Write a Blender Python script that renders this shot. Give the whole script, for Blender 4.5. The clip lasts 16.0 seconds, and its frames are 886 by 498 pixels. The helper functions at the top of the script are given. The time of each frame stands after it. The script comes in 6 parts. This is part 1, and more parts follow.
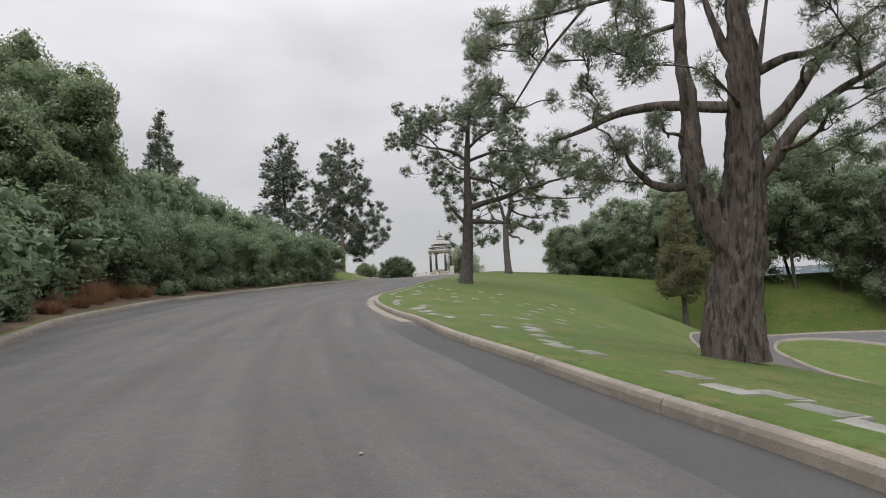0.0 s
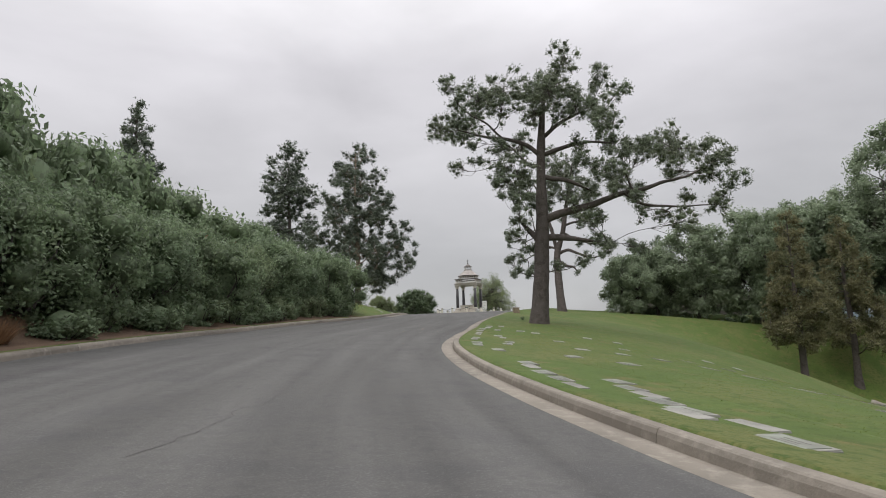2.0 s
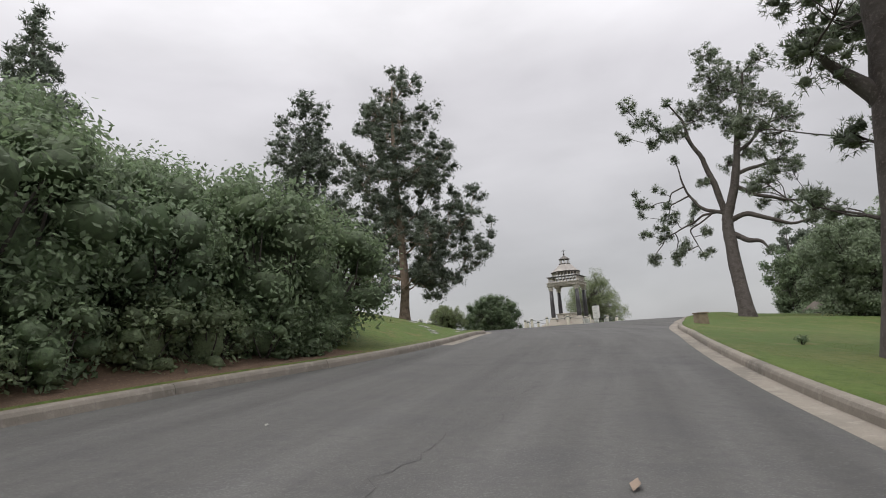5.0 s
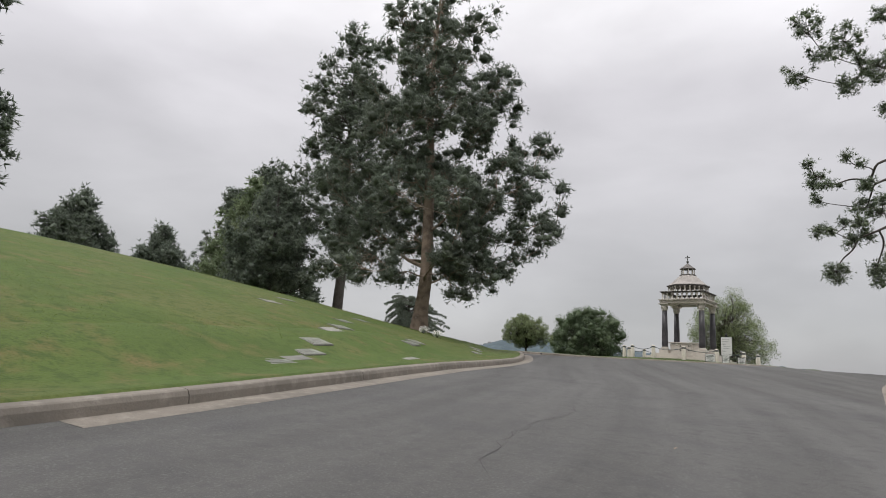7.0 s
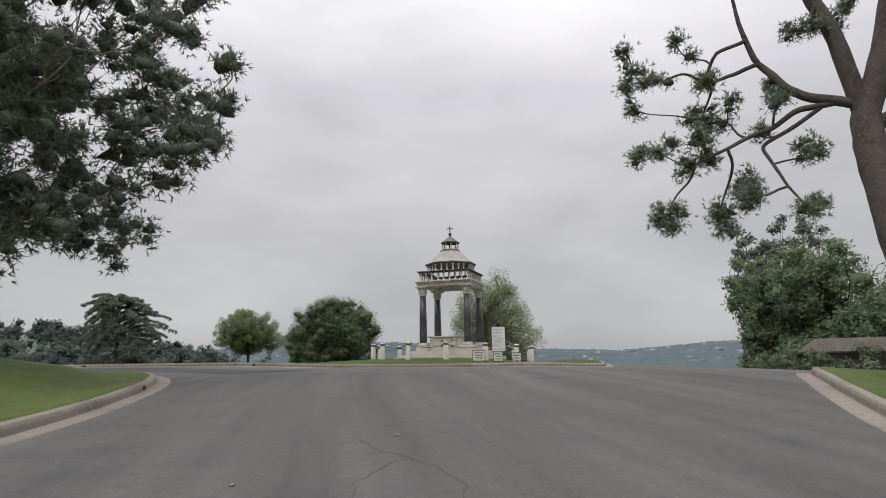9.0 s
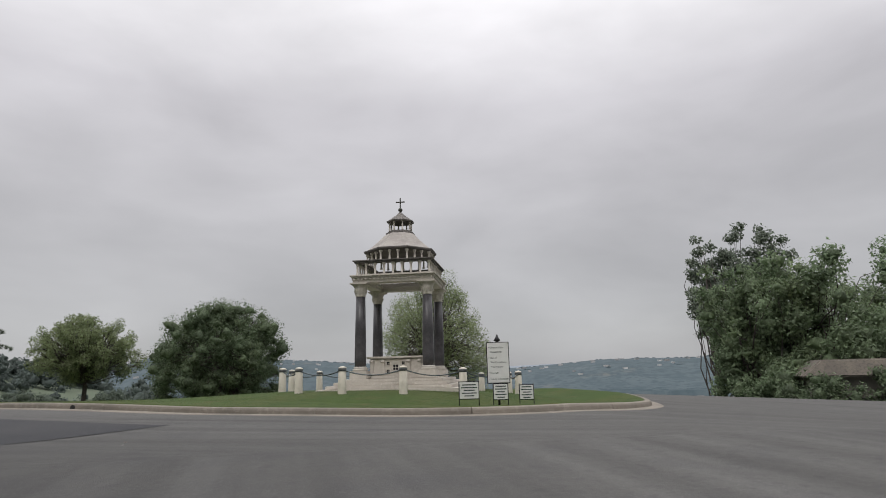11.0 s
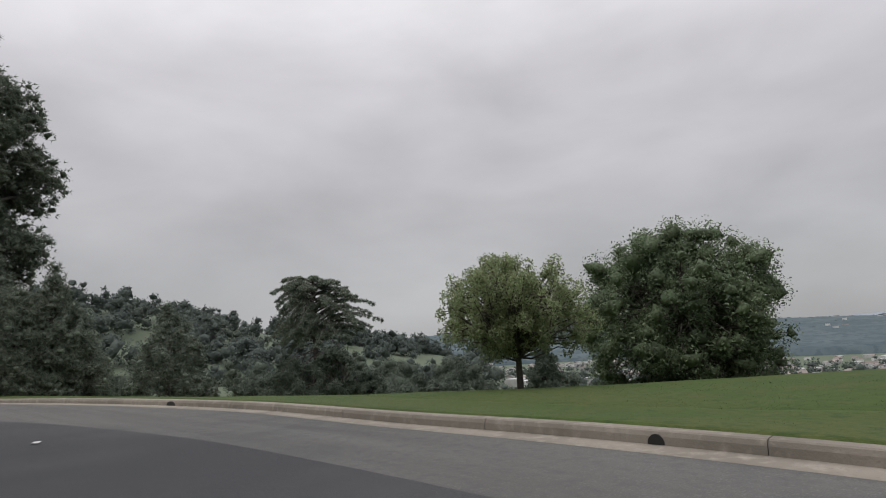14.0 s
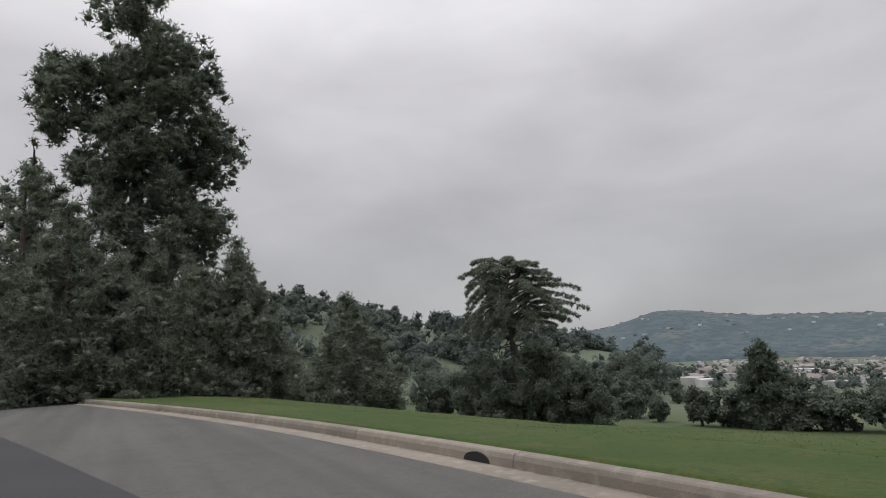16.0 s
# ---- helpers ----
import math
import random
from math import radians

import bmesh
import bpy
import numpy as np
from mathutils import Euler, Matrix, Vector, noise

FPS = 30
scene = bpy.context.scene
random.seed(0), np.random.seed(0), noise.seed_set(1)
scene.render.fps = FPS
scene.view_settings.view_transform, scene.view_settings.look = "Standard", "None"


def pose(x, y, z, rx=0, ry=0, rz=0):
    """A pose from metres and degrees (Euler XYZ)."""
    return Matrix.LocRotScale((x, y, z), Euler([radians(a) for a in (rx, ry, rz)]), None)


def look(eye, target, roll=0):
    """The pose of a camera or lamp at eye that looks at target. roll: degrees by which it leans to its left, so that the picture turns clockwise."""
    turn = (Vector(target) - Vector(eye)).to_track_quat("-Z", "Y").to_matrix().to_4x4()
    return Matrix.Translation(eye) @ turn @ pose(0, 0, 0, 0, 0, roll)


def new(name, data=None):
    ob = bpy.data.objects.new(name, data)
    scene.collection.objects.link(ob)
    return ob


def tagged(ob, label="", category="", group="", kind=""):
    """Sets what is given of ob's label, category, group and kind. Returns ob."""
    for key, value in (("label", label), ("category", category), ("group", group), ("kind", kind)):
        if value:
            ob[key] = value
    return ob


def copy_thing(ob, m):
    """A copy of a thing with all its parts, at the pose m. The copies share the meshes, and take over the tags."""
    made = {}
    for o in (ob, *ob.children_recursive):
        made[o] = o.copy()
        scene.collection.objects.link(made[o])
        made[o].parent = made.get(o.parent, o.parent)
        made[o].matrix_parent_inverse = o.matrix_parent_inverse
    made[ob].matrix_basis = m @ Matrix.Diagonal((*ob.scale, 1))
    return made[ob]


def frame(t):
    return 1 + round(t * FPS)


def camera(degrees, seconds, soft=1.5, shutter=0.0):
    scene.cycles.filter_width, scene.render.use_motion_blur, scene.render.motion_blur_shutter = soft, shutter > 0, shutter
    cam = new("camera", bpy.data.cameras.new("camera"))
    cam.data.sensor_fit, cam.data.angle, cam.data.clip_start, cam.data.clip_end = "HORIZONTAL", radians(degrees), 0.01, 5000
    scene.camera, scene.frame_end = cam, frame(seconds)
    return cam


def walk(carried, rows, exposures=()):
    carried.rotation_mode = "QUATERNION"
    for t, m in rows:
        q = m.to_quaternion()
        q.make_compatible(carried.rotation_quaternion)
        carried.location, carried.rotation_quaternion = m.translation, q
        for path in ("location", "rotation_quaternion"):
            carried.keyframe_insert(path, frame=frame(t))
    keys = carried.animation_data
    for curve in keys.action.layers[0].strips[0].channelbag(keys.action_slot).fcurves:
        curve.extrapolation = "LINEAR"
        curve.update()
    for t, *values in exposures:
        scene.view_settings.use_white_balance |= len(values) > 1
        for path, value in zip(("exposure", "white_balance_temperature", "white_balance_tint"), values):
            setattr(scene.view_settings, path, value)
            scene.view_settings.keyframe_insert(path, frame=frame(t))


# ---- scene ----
cam = camera(72.9, 16.0, soft=1.0)
METRES, EYE, TILT, LEAN, TURN = 112.0, 1.35, 4.7, 3.25, 0.0
ROWS = [
    (0.0, 0.0, 0.0, 0.0, 0.0, 0.0, -0.0),
    (0.5, -0.0095, 0.032, -0.0023, 0.91, 2.35, 2.35),
    (1.0, -0.0194, 0.0661, -0.0038, 0.95, 3.32, 1.47),
    (1.5, -0.0285, 0.1016, -0.0056, 0.78, 3.63, -0.63),
    (2.0, -0.0362, 0.1386, -0.0071, 0.28, 3.5, -1.07),
    (2.5, -0.043, 0.1775, -0.0085, -0.24, 3.27, -0.75),
    (3.0, -0.0489, 0.2173, -0.0102, -0.37, 3.35, -0.33),
    (3.5, -0.053, 0.2579, -0.0115, -0.41, 3.73, -0.04),
    (4.0, -0.0548, 0.2967, -0.0126, 0.76, 4.07, 1.8),
    (4.5, -0.055, 0.3351, -0.0139, 2.28, 4.32, 1.8),
    (5.0, -0.0533, 0.3723, -0.0149, 7.08, 4.6, 1.42),
    (5.2, -0.0522, 0.3866, -0.0152, 9.07, 4.8, 0.91),
    (7.3, -0.0285, 0.5293, -0.0164, 19.1, 4.7, -4.9),
    (7.5, -0.0272, 0.5429, -0.0165, 18.22, 4.73, -4.99),
    (8.0, -0.0248, 0.5754, -0.0172, 9.92, 5.17, -4.04),
    (8.5, -0.0236, 0.6065, -0.0175, 1.14, 5.43, -1.6),
    (9.0, -0.0241, 0.6359, -0.0184, -2.58, 5.7, -2.34),
    (9.2, -0.0247, 0.6468, -0.0188, -4.77, 6.1, -2.39),
    (11.3, -0.0412, 0.7584, -0.0236, -12.19, 7.89, -2.88),
    (11.5, -0.044, 0.7671, -0.024, -8.49, 7.72, -2.93),
    (12.0, -0.0519, 0.7875, -0.0251, 3.02, 7.23, -2.65),
    (12.5, -0.062, 0.8081, -0.0267, 8.74, 6.56, -0.33),
    (13.0, -0.0739, 0.827, -0.0286, 13.24, 5.3, 0.53),
    (13.5, -0.088, 0.8468, -0.0305, 15.31, 4.34, 1.49),
    (14.0, -0.1036, 0.8667, -0.033, 16.13, 3.82, 1.79),
    (14.5, -0.1212, 0.8854, -0.0349, 20.17, 3.82, 1.63),
    (15.0, -0.1399, 0.9034, -0.037, 25.95, 3.83, 1.22),
    (15.5, -0.1605, 0.9202, -0.0393, 31.68, 4.12, 1.45),
    (16.0, -0.182, 0.9363, -0.0415, 30.37, 3.93, 2.8),
]
walk(cam, [(t, pose(0, 0, EYE, TILT, LEAN, TURN) @ pose(METRES * x, METRES * y, METRES * z, 90 + pitch, roll, yaw)) for t, x, y, z, yaw, pitch, roll in ROWS],
     exposures=((0, .34), (1.2, .24), (5, .2), (9, .15), (11.5, 0), (16, -.05)))

# ---- world and light ----
world = bpy.data.worlds.new("overcast_sky")
scene.world = world
world.use_nodes = True
wn, wl = world.node_tree.nodes, world.node_tree.links
wn.clear()


def wnode(kind, **kw):
    n = wn.new(kind)
    for k, v in kw.items():
        n.inputs[k.replace("_", " ")].default_value = v
    return n


SUN_UP, SUN_TURN = radians(52), radians(215)
coord = wnode("ShaderNodeTexCoord")
sep = wnode("ShaderNodeSeparateXYZ")
wl.new(coord.outputs["Generated"], sep.inputs[0])
# an overcast sky is about three times as bright overhead as at the horizon
dome = wnode("ShaderNodeValToRGB")
stops = [(0.0, (.40, .40, .415)), (.06, (.455, .455, .465)), (.18, (.51, .505, .52)), (.42, (.63, .615, .645)), (.62, (1.2, 1.18, 1.21)), (1.0, (2.25, 2.22, 2.26))]
dome.color_ramp.elements[0].position, dome.color_ramp.elements[1].position = 0, 1
for p, c in stops[1:-1]:
    dome.color_ramp.elements.new(p)
for e, (p, c) in zip(dome.color_ramp.elements, stops):
    e.position, e.color = p, (*c, 1)
wl.new(sep.outputs["Z"], dome.inputs[0])
flat = wnode("ShaderNodeMapping")
flat.inputs["Scale"].default_value = (1.0, 1.0, 2.4)
wl.new(coord.outputs["Generated"], flat.inputs[0])
clouds = wnode("ShaderNodeTexNoise", Scale=2.6, Detail=6.0, Roughness=.48, Distortion=.2)
wl.new(flat.outputs[0], clouds.inputs[0])
lump = wnode("ShaderNodeMapRange", From_Min=.3, From_Max=.7, To_Min=.84, To_Max=1.15)
wl.new(clouds.outputs[0], lump.inputs[0])
mul = wnode("ShaderNodeVectorMath")
mul.operation = "SCALE"
wl.new(dome.outputs[0], mul.inputs[0])
wl.new(lump.outputs[0], mul.inputs["Scale"])
cloudy = wnode("ShaderNodeBackground", Strength=1.0)
wl.new(mul.outputs[0], cloudy.inputs[0])
sky = wnode("ShaderNodeTexSky")
sky.sky_type, sky.sun_disc, sky.sun_elevation, sky.sun_rotation = "NISHITA", False, SUN_UP, SUN_TURN
clear = wnode("ShaderNodeBackground", Strength=.1)
wl.new(sky.outputs[0], clear.inputs[0])
veil = wnode("ShaderNodeMixShader", Fac=.95)
wl.new(clear.outputs[0], veil.inputs[1])
wl.new(cloudy.outputs[0], veil.inputs[2])
wl.new(veil.outputs[0], wnode("ShaderNodeOutputWorld").inputs[0])

sun = new("sun", bpy.data.lights.new("sun", "SUN"))
sun.data.energy, sun.data.angle, sun.data.color = .8, radians(25), (1, .96, .9)
sun.matrix_world = look((math.sin(SUN_TURN) * 50, math.cos(SUN_TURN) * 50, 64), (0, 0, 0))

# ---- materials ----


def material(name, base, rough=.8, metal=0.0, spots=(), bump=0.0, bump_scale=20.0, island=0.0, leaf=0.0, obj_random=0.0, relief=.02, upright=1.0):
    """A procedural surface. spots: (scale, colour, low, high, detail) layers of noise mixed over the base colour."""
    m = bpy.data.materials.new(name)
    m.use_nodes = True
    n, l = m.node_tree.nodes, m.node_tree.links
    b = n["Principled BSDF"]
    b.inputs["Roughness"].default_value, b.inputs["Metallic"].default_value = rough, metal
    b.inputs["Specular IOR Level"].default_value = .35 if leaf else .3
    tc = n.new("ShaderNodeMapping")
    tc.inputs["Scale"].default_value = (1, 1, upright)
    l.new(n.new("ShaderNodeTexCoord").outputs["Object"], tc.inputs[0])
    rgb = n.new("ShaderNodeRGB")
    rgb.outputs[0].default_value = (*base, 1)
    out = rgb.outputs[0]
    for scale, colour, low, high, detail in spots:
        t = n.new("ShaderNodeTexNoise")
        t.inputs["Scale"].default_value, t.inputs["Detail"].default_value = scale, detail
        l.new(tc.outputs[0], t.inputs[0])
        r = n.new("ShaderNodeMapRange")
        r.inputs["From Min"].default_value, r.inputs["From Max"].default_value = low, high
        l.new(t.outputs[0], r.inputs[0])
        x = n.new("ShaderNodeMix")
        x.data_type = "RGBA"
        l.new(r.outputs[0], x.inputs[0])
        l.new(out, x.inputs[6])
        x.inputs[7].default_value = (*colour, 1)
        out = x.outputs[2]
    for amount, kind in ((island, "island"), (obj_random, "object")):
        if amount:
            g = n.new("ShaderNodeNewGeometry" if kind == "island" else "ShaderNodeObjectInfo")
            r = n.new("ShaderNodeMapRange")
            r.inputs["To Min"].default_value, r.inputs["To Max"].default_value = 1 - amount, 1 + amount
            l.new(g.outputs["Random Per Island" if kind == "island" else "Random"], r.inputs[0])
            v = n.new("ShaderNodeVectorMath")
            v.operation = "SCALE"
            l.new(out, v.inputs[0])
            l.new(r.outputs[0], v.inputs["Scale"])
            out = v.outputs[0]
    l.new(out, b.inputs["Base Color"])
    if bump:
        t = n.new("ShaderNodeTexNoise")
        t.inputs["Scale"].default_value, t.inputs["Detail"].default_value = bump_scale, 6
        l.new(tc.outputs[0], t.inputs[0])
        k = n.new("ShaderNodeBump")
        k.inputs["Strength"].default_value, k.inputs["Distance"].default_value = min(bump * 10, 1), relief
        l.new(t.outputs[0], k.inputs["Height"])
        l.new(k.outputs[0], b.inputs["Normal"])
    if leaf:
        tr = n.new("ShaderNodeBsdfTranslucent")
        l.new(out, tr.inputs[0])
        mx = n.new("ShaderNodeMixShader")
        mx.inputs[0].default_value = leaf
        l.new(b.outputs[0], mx.inputs[1])
        l.new(tr.outputs[0], mx.inputs[2])
        l.new(mx.outputs[0], n["Material Output"].inputs[0])
    return m


ASPHALT = material("worn_asphalt", (.086, .084, .08), .9, spots=((.09, (.098, .096, .093), .4, .7, 3), (.9, (.069, .068, .068), .5, .75, 5), (45, (.13, .128, .125), .52, .75, 3), (7, (.078, .076, .075), .5, .7, 6)), bump=.05, bump_scale=60)
streak = ASPHALT.node_tree.nodes
wire = ASPHALT.node_tree.links
at = streak.new("ShaderNodeAttribute")
at.attribute_name = "along"
sn = streak.new("ShaderNodeTexNoise")
sn.inputs["Scale"].default_value, sn.inputs["Detail"].default_value = 1.5, 4
wire.new(at.outputs["Vector"], sn.inputs[0])
sr = streak.new("ShaderNodeMapRange")
for key, value in (("From Min", .3), ("From Max", .7), ("To Min", .8), ("To Max", 1.22)):
    sr.inputs[key].default_value = value
wire.new(sn.outputs[0], sr.inputs[0])
sv = streak.new("ShaderNodeVectorMath")
sv.operation = "SCALE"
old = streak["Principled BSDF"].inputs["Base Color"].links[0].from_socket
wire.new(old, sv.inputs[0])
wire.new(sr.outputs[0], sv.inputs["Scale"])
wire.new(sv.outputs[0], streak["Principled BSDF"].inputs["Base Color"])
MID_ASPHALT = material("dark_worn_asphalt", (.06, .059, .058), .88, spots=((.6, (.068, .067, .066), .45, .75, 4), (45, (.085, .084, .083), .52, .75, 3)), bump=.05, bump_scale=60)
DARK_ASPHALT = material("newer_asphalt", (.036, .037, .041), .85, spots=((.5, (.05, .05, .053), .45, .75, 4), (45, (.066, .066, .07), .52, .75, 3)), bump=.05, bump_scale=60)
CONCRETE = material("kerb_concrete", (.22, .195, .165), .9, spots=((.6, (.15, .135, .115), .45, .7, 5), (6, (.27, .245, .21), .5, .75, 5), (30, (.17, .155, .135), .55, .8, 3)), bump=.03, bump_scale=40, obj_random=.1)
GRASS = material("lawn_grass", (.062, .1, .02), .9, spots=((.12, (.086, .12, .026), .4, .65, 4), (.55, (.058, .09, .017), .5, .7, 5), (1.3, (.13, .11, .042), .53, .7, 6), (.3, (.106, .116, .036), .48, .64, 5), (4.5, (.052, .082, .016), .5, .66, 5), (18, (.05, .08, .015), .5, .75, 4)), bump=.1, bump_scale=25)
# hilltop lawn past y 93: greener grass, with dimmer light multiplied into it
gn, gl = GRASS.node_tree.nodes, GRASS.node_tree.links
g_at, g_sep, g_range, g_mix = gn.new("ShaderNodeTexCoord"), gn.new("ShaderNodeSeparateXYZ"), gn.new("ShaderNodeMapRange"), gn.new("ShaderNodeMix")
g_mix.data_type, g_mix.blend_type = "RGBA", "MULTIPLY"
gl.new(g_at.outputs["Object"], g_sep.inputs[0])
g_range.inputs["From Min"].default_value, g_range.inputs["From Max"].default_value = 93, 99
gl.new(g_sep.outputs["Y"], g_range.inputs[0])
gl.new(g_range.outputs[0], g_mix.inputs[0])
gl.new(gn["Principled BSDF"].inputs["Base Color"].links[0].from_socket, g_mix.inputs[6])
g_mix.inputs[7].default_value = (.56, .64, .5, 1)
# far ground fades to a woodland green with haze mixed in
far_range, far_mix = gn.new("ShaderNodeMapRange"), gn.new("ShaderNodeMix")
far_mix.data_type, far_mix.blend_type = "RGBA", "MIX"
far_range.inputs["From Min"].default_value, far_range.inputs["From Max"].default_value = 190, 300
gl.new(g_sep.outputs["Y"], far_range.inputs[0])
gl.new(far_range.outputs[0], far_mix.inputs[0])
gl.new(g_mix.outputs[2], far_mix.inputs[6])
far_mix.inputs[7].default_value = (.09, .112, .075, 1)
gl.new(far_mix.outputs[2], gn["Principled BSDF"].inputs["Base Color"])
BLADES = material("grass_blades", (.13, .172, .042), .8, spots=((.3, (.15, .166, .046), .45, .7, 3),), island=.2, leaf=.5)
LUSH_BLADES = material("lush_grass_blades", (.066, .104, .028), .8, spots=((.3, (.078, .108, .03), .45, .7, 3),), island=.12, leaf=.5)
DIRT = material("bare_earth", (.12, .08, .055), .95, spots=((1.5, (.10, .065, .045), .45, .7, 5), (20, (.22, .15, .1), .55, .8, 4)), bump=.1, bump_scale=30)
BARK = material("grey_brown_bark", (.088, .077, .071), .95, spots=((3, (.06, .05, .045), .45, .65, 6), (14, (.155, .132, .118), .55, .75, 4)), bump=.1, bump_scale=12)
FURROWED_BARK = material("furrowed_bark", (.105, .085, .075), .95, spots=((5, (.15, .125, .11), .45, .65, 5), (9, (.042, .035, .03), .52, .62, 4), (26, (.06, .05, .044), .5, .7, 3)), bump=.1, bump_scale=9, relief=.12, upright=.22)
PALE_BARK = material("pale_flaking_bark", (.26, .2, .155), .95, spots=((3, (.14, .105, .085), .45, .65, 6), (12, (.33, .27, .22), .55, .75, 4)), bump=.1, bump_scale=12)
NEEDLES = material("pine_needles", (.21, .255, .172), .55, spots=((.35, (.24, .265, .18), .45, .7, 3), (1.5, (.178, .205, .15), .5, .7, 3), (11, (.135, .152, .115), .5, .62, 3)), bump=.05, bump_scale=11, relief=.05, island=.35, leaf=.5)
DARK_NEEDLES = material("dark_pine_needles", (.186, .225, .172), .55, spots=((.35, (.215, .245, .185), .45, .7, 3), (1.5, (.158, .182, .148), .5, .7, 3), (11, (.115, .132, .105), .5, .62, 3)), bump=.05, bump_scale=11, relief=.05, island=.35, leaf=.5)
HEDGE_LEAF = material("shrub_leaves", (.195, .262, .148), .55, spots=((.25, (.235, .285, .14), .5, .7, 3), (.12, (.172, .24, .142), .45, .6, 2), (1.3, (.165, .21, .13), .5, .7, 4), (9, (.145, .182, .11), .5, .62, 3)), bump=.05, bump_scale=9, relief=.05, island=.35, leaf=.5)
PALE_LEAF = material("pale_green_leaves", (.22, .278, .158), .55, spots=((.5, (.19, .225, .125), .45, .7, 3), (9, (.16, .19, .11), .5, .62, 3)), bump=.05, bump_scale=9, relief=.05, island=.35, leaf=.5)
YOUNG_LEAF = material("young_green_leaves", (.25, .30, .155), .55, spots=((.5, (.215, .255, .13), .45, .7, 3), (9, (.19, .22, .12), .5, .62, 3)), bump=.05, bump_scale=9, relief=.05, island=.35, leaf=.6)
OLIVE_LEAF = material("olive_yellow_leaves", (.21, .20, .11), .5, spots=((.5, (.16, .17, .095), .45, .7, 3),), island=.4, leaf=.5)
BUSH_LEAF = material("dark_bush_leaves", (.14, .19, .11), .6, spots=((.5, (.162, .208, .115), .45, .7, 3), (9, (.085, .11, .06), .5, .62, 3)), bump=.05, bump_scale=9, relief=.05, island=.35, leaf=.5)
# haze over the slope trees is put into this paler leaf colour
HAZED_LEAF = material("hazed_green_leaves", (.262, .318, .21), .6, spots=((.5, (.23, .285, .18), .45, .7, 3), (9, (.2, .245, .16), .5, .62, 3)), bump=.05, bump_scale=9, relief=.05, island=.3, leaf=.55)
# dark roof of its own, deepened by the trees' shade put into the colour
LOW_ROOF = material("weathered_shaded_roof", (.13, .115, .098), .85, spots=((.8, (.165, .145, .12), .45, .65, 5), (6, (.1, .09, .078), .5, .65, 4)), bump=.1, bump_scale=8)
# wall behind the bushes: base colour dulled to include their shade
LOW_WALL = material("shaded_building_wall", (.2, .185, .165), .9, spots=((1.5, (.16, .15, .135), .45, .7, 5), (12, (.23, .215, .19), .5, .75, 4)), bump=.02)
WOOD_LEAF = material("far_tree_leaves", (.12, .148, .115), .9, spots=((.06, (.135, .16, .115), .45, .7, 3), (1.6, (.095, .118, .095), .45, .62, 5)), bump=.1, bump_scale=1.6, relief=.3, island=.2, leaf=.4)
DRY = material("dry_grass", (.3, .175, .095), .9, island=.4, leaf=.2)
STONE = material("pale_limestone", (.5, .465, .415), .85, spots=((1.2, (.40, .365, .32), .45, .7, 5), (9, (.56, .525, .48), .5, .75, 4)), bump=.02, bump_scale=30)
ROOF_STONE = material("weathered_roof_stone", (.36, .335, .31), .9, spots=((1.5, (.28, .26, .245), .45, .7, 5), (9, (.42, .39, .36), .5, .75, 4)), bump=.02, bump_scale=30)
DARK_STONE = material("dark_weathered_stone", (.12, .11, .105), .8, spots=((2, (.2, .185, .17), .5, .75, 5),), bump=.02, bump_scale=30)
GRANITE = material("dark_polished_granite", (.05, .048, .052), .28, spots=((3, (.085, .08, .085), .45, .7, 6), (60, (.12, .115, .12), .55, .75, 2)))
BRONZE = material("dark_bronze", (.07, .065, .055), .5, .6, spots=((8, (.05, .075, .065), .5, .75, 4),))
MARKER = material("grave_marker_stone", (.23, .225, .205), .8, spots=((3, (.165, .16, .148), .45, .7, 5), (40, (.28, .275, .255), .55, .75, 3)), obj_random=.2)
BRONZE_PLATE = material("weathered_bronze_plate", (.16, .165, .14), .6, .3, spots=((6, (.22, .24, .2), .45, .7, 5),), obj_random=.25)
POST_PAINT = material("cream_painted_post", (.62, .58, .5), .7, spots=((4, (.5, .46, .4), .5, .75, 5),), bump=.01)
CAP_PAINT = material("dark_cap", (.07, .075, .075), .5, spots=((9, (.12, .12, .12), .5, .75, 4),))
CHAIN = material("chain_metal", (.1, .12, .125), .5, .7, spots=((9, (.16, .17, .17), .5, .75, 4),))
SIGN_WHITE = material("white_sign_face", (.68, .68, .66), .6, spots=((3, (.6, .6, .58), .5, .75, 4),))
SIGN_INK = material("dark_green_lettering", (.03, .045, .04), .6)
IRON = material("black_iron", (.03, .03, .032), .5, .5, spots=((12, (.06, .06, .06), .5, .75, 4),))
WHITE_PETAL = material("white_petals", (.75, .74, .7), .7, island=.12)
RED_PETAL = material("red_blossom", (.5, .06, .03), .6, island=.2)
YELLOW = material("yellow_leaf", (.5, .36, .06), .7, spots=((9, (.35, .25, .05), .5, .75, 4),))
HOUSE_WALL = material("pale_house_wall", (.44, .44, .44), .9, spots=((.05, (.3, .3, .3), .45, .65, 2),), island=.4)
HOUSE_ROOF = material("grey_brown_roof", (.22, .19, .175), .9, island=.35)
# blue-grey of the hills holds the distance haze as base colour
FAR_HILL = material("haze_tinted_hill", (.075, .1, .112), 1, spots=((.008, (.09, .115, .125), .45, .65, 6), (.02, (.06, .084, .096), .46, .62, 6), (.004, (.15, .14, .122), .6, .72, 5), (.05, (.055, .078, .09), .5, .6, 5)))
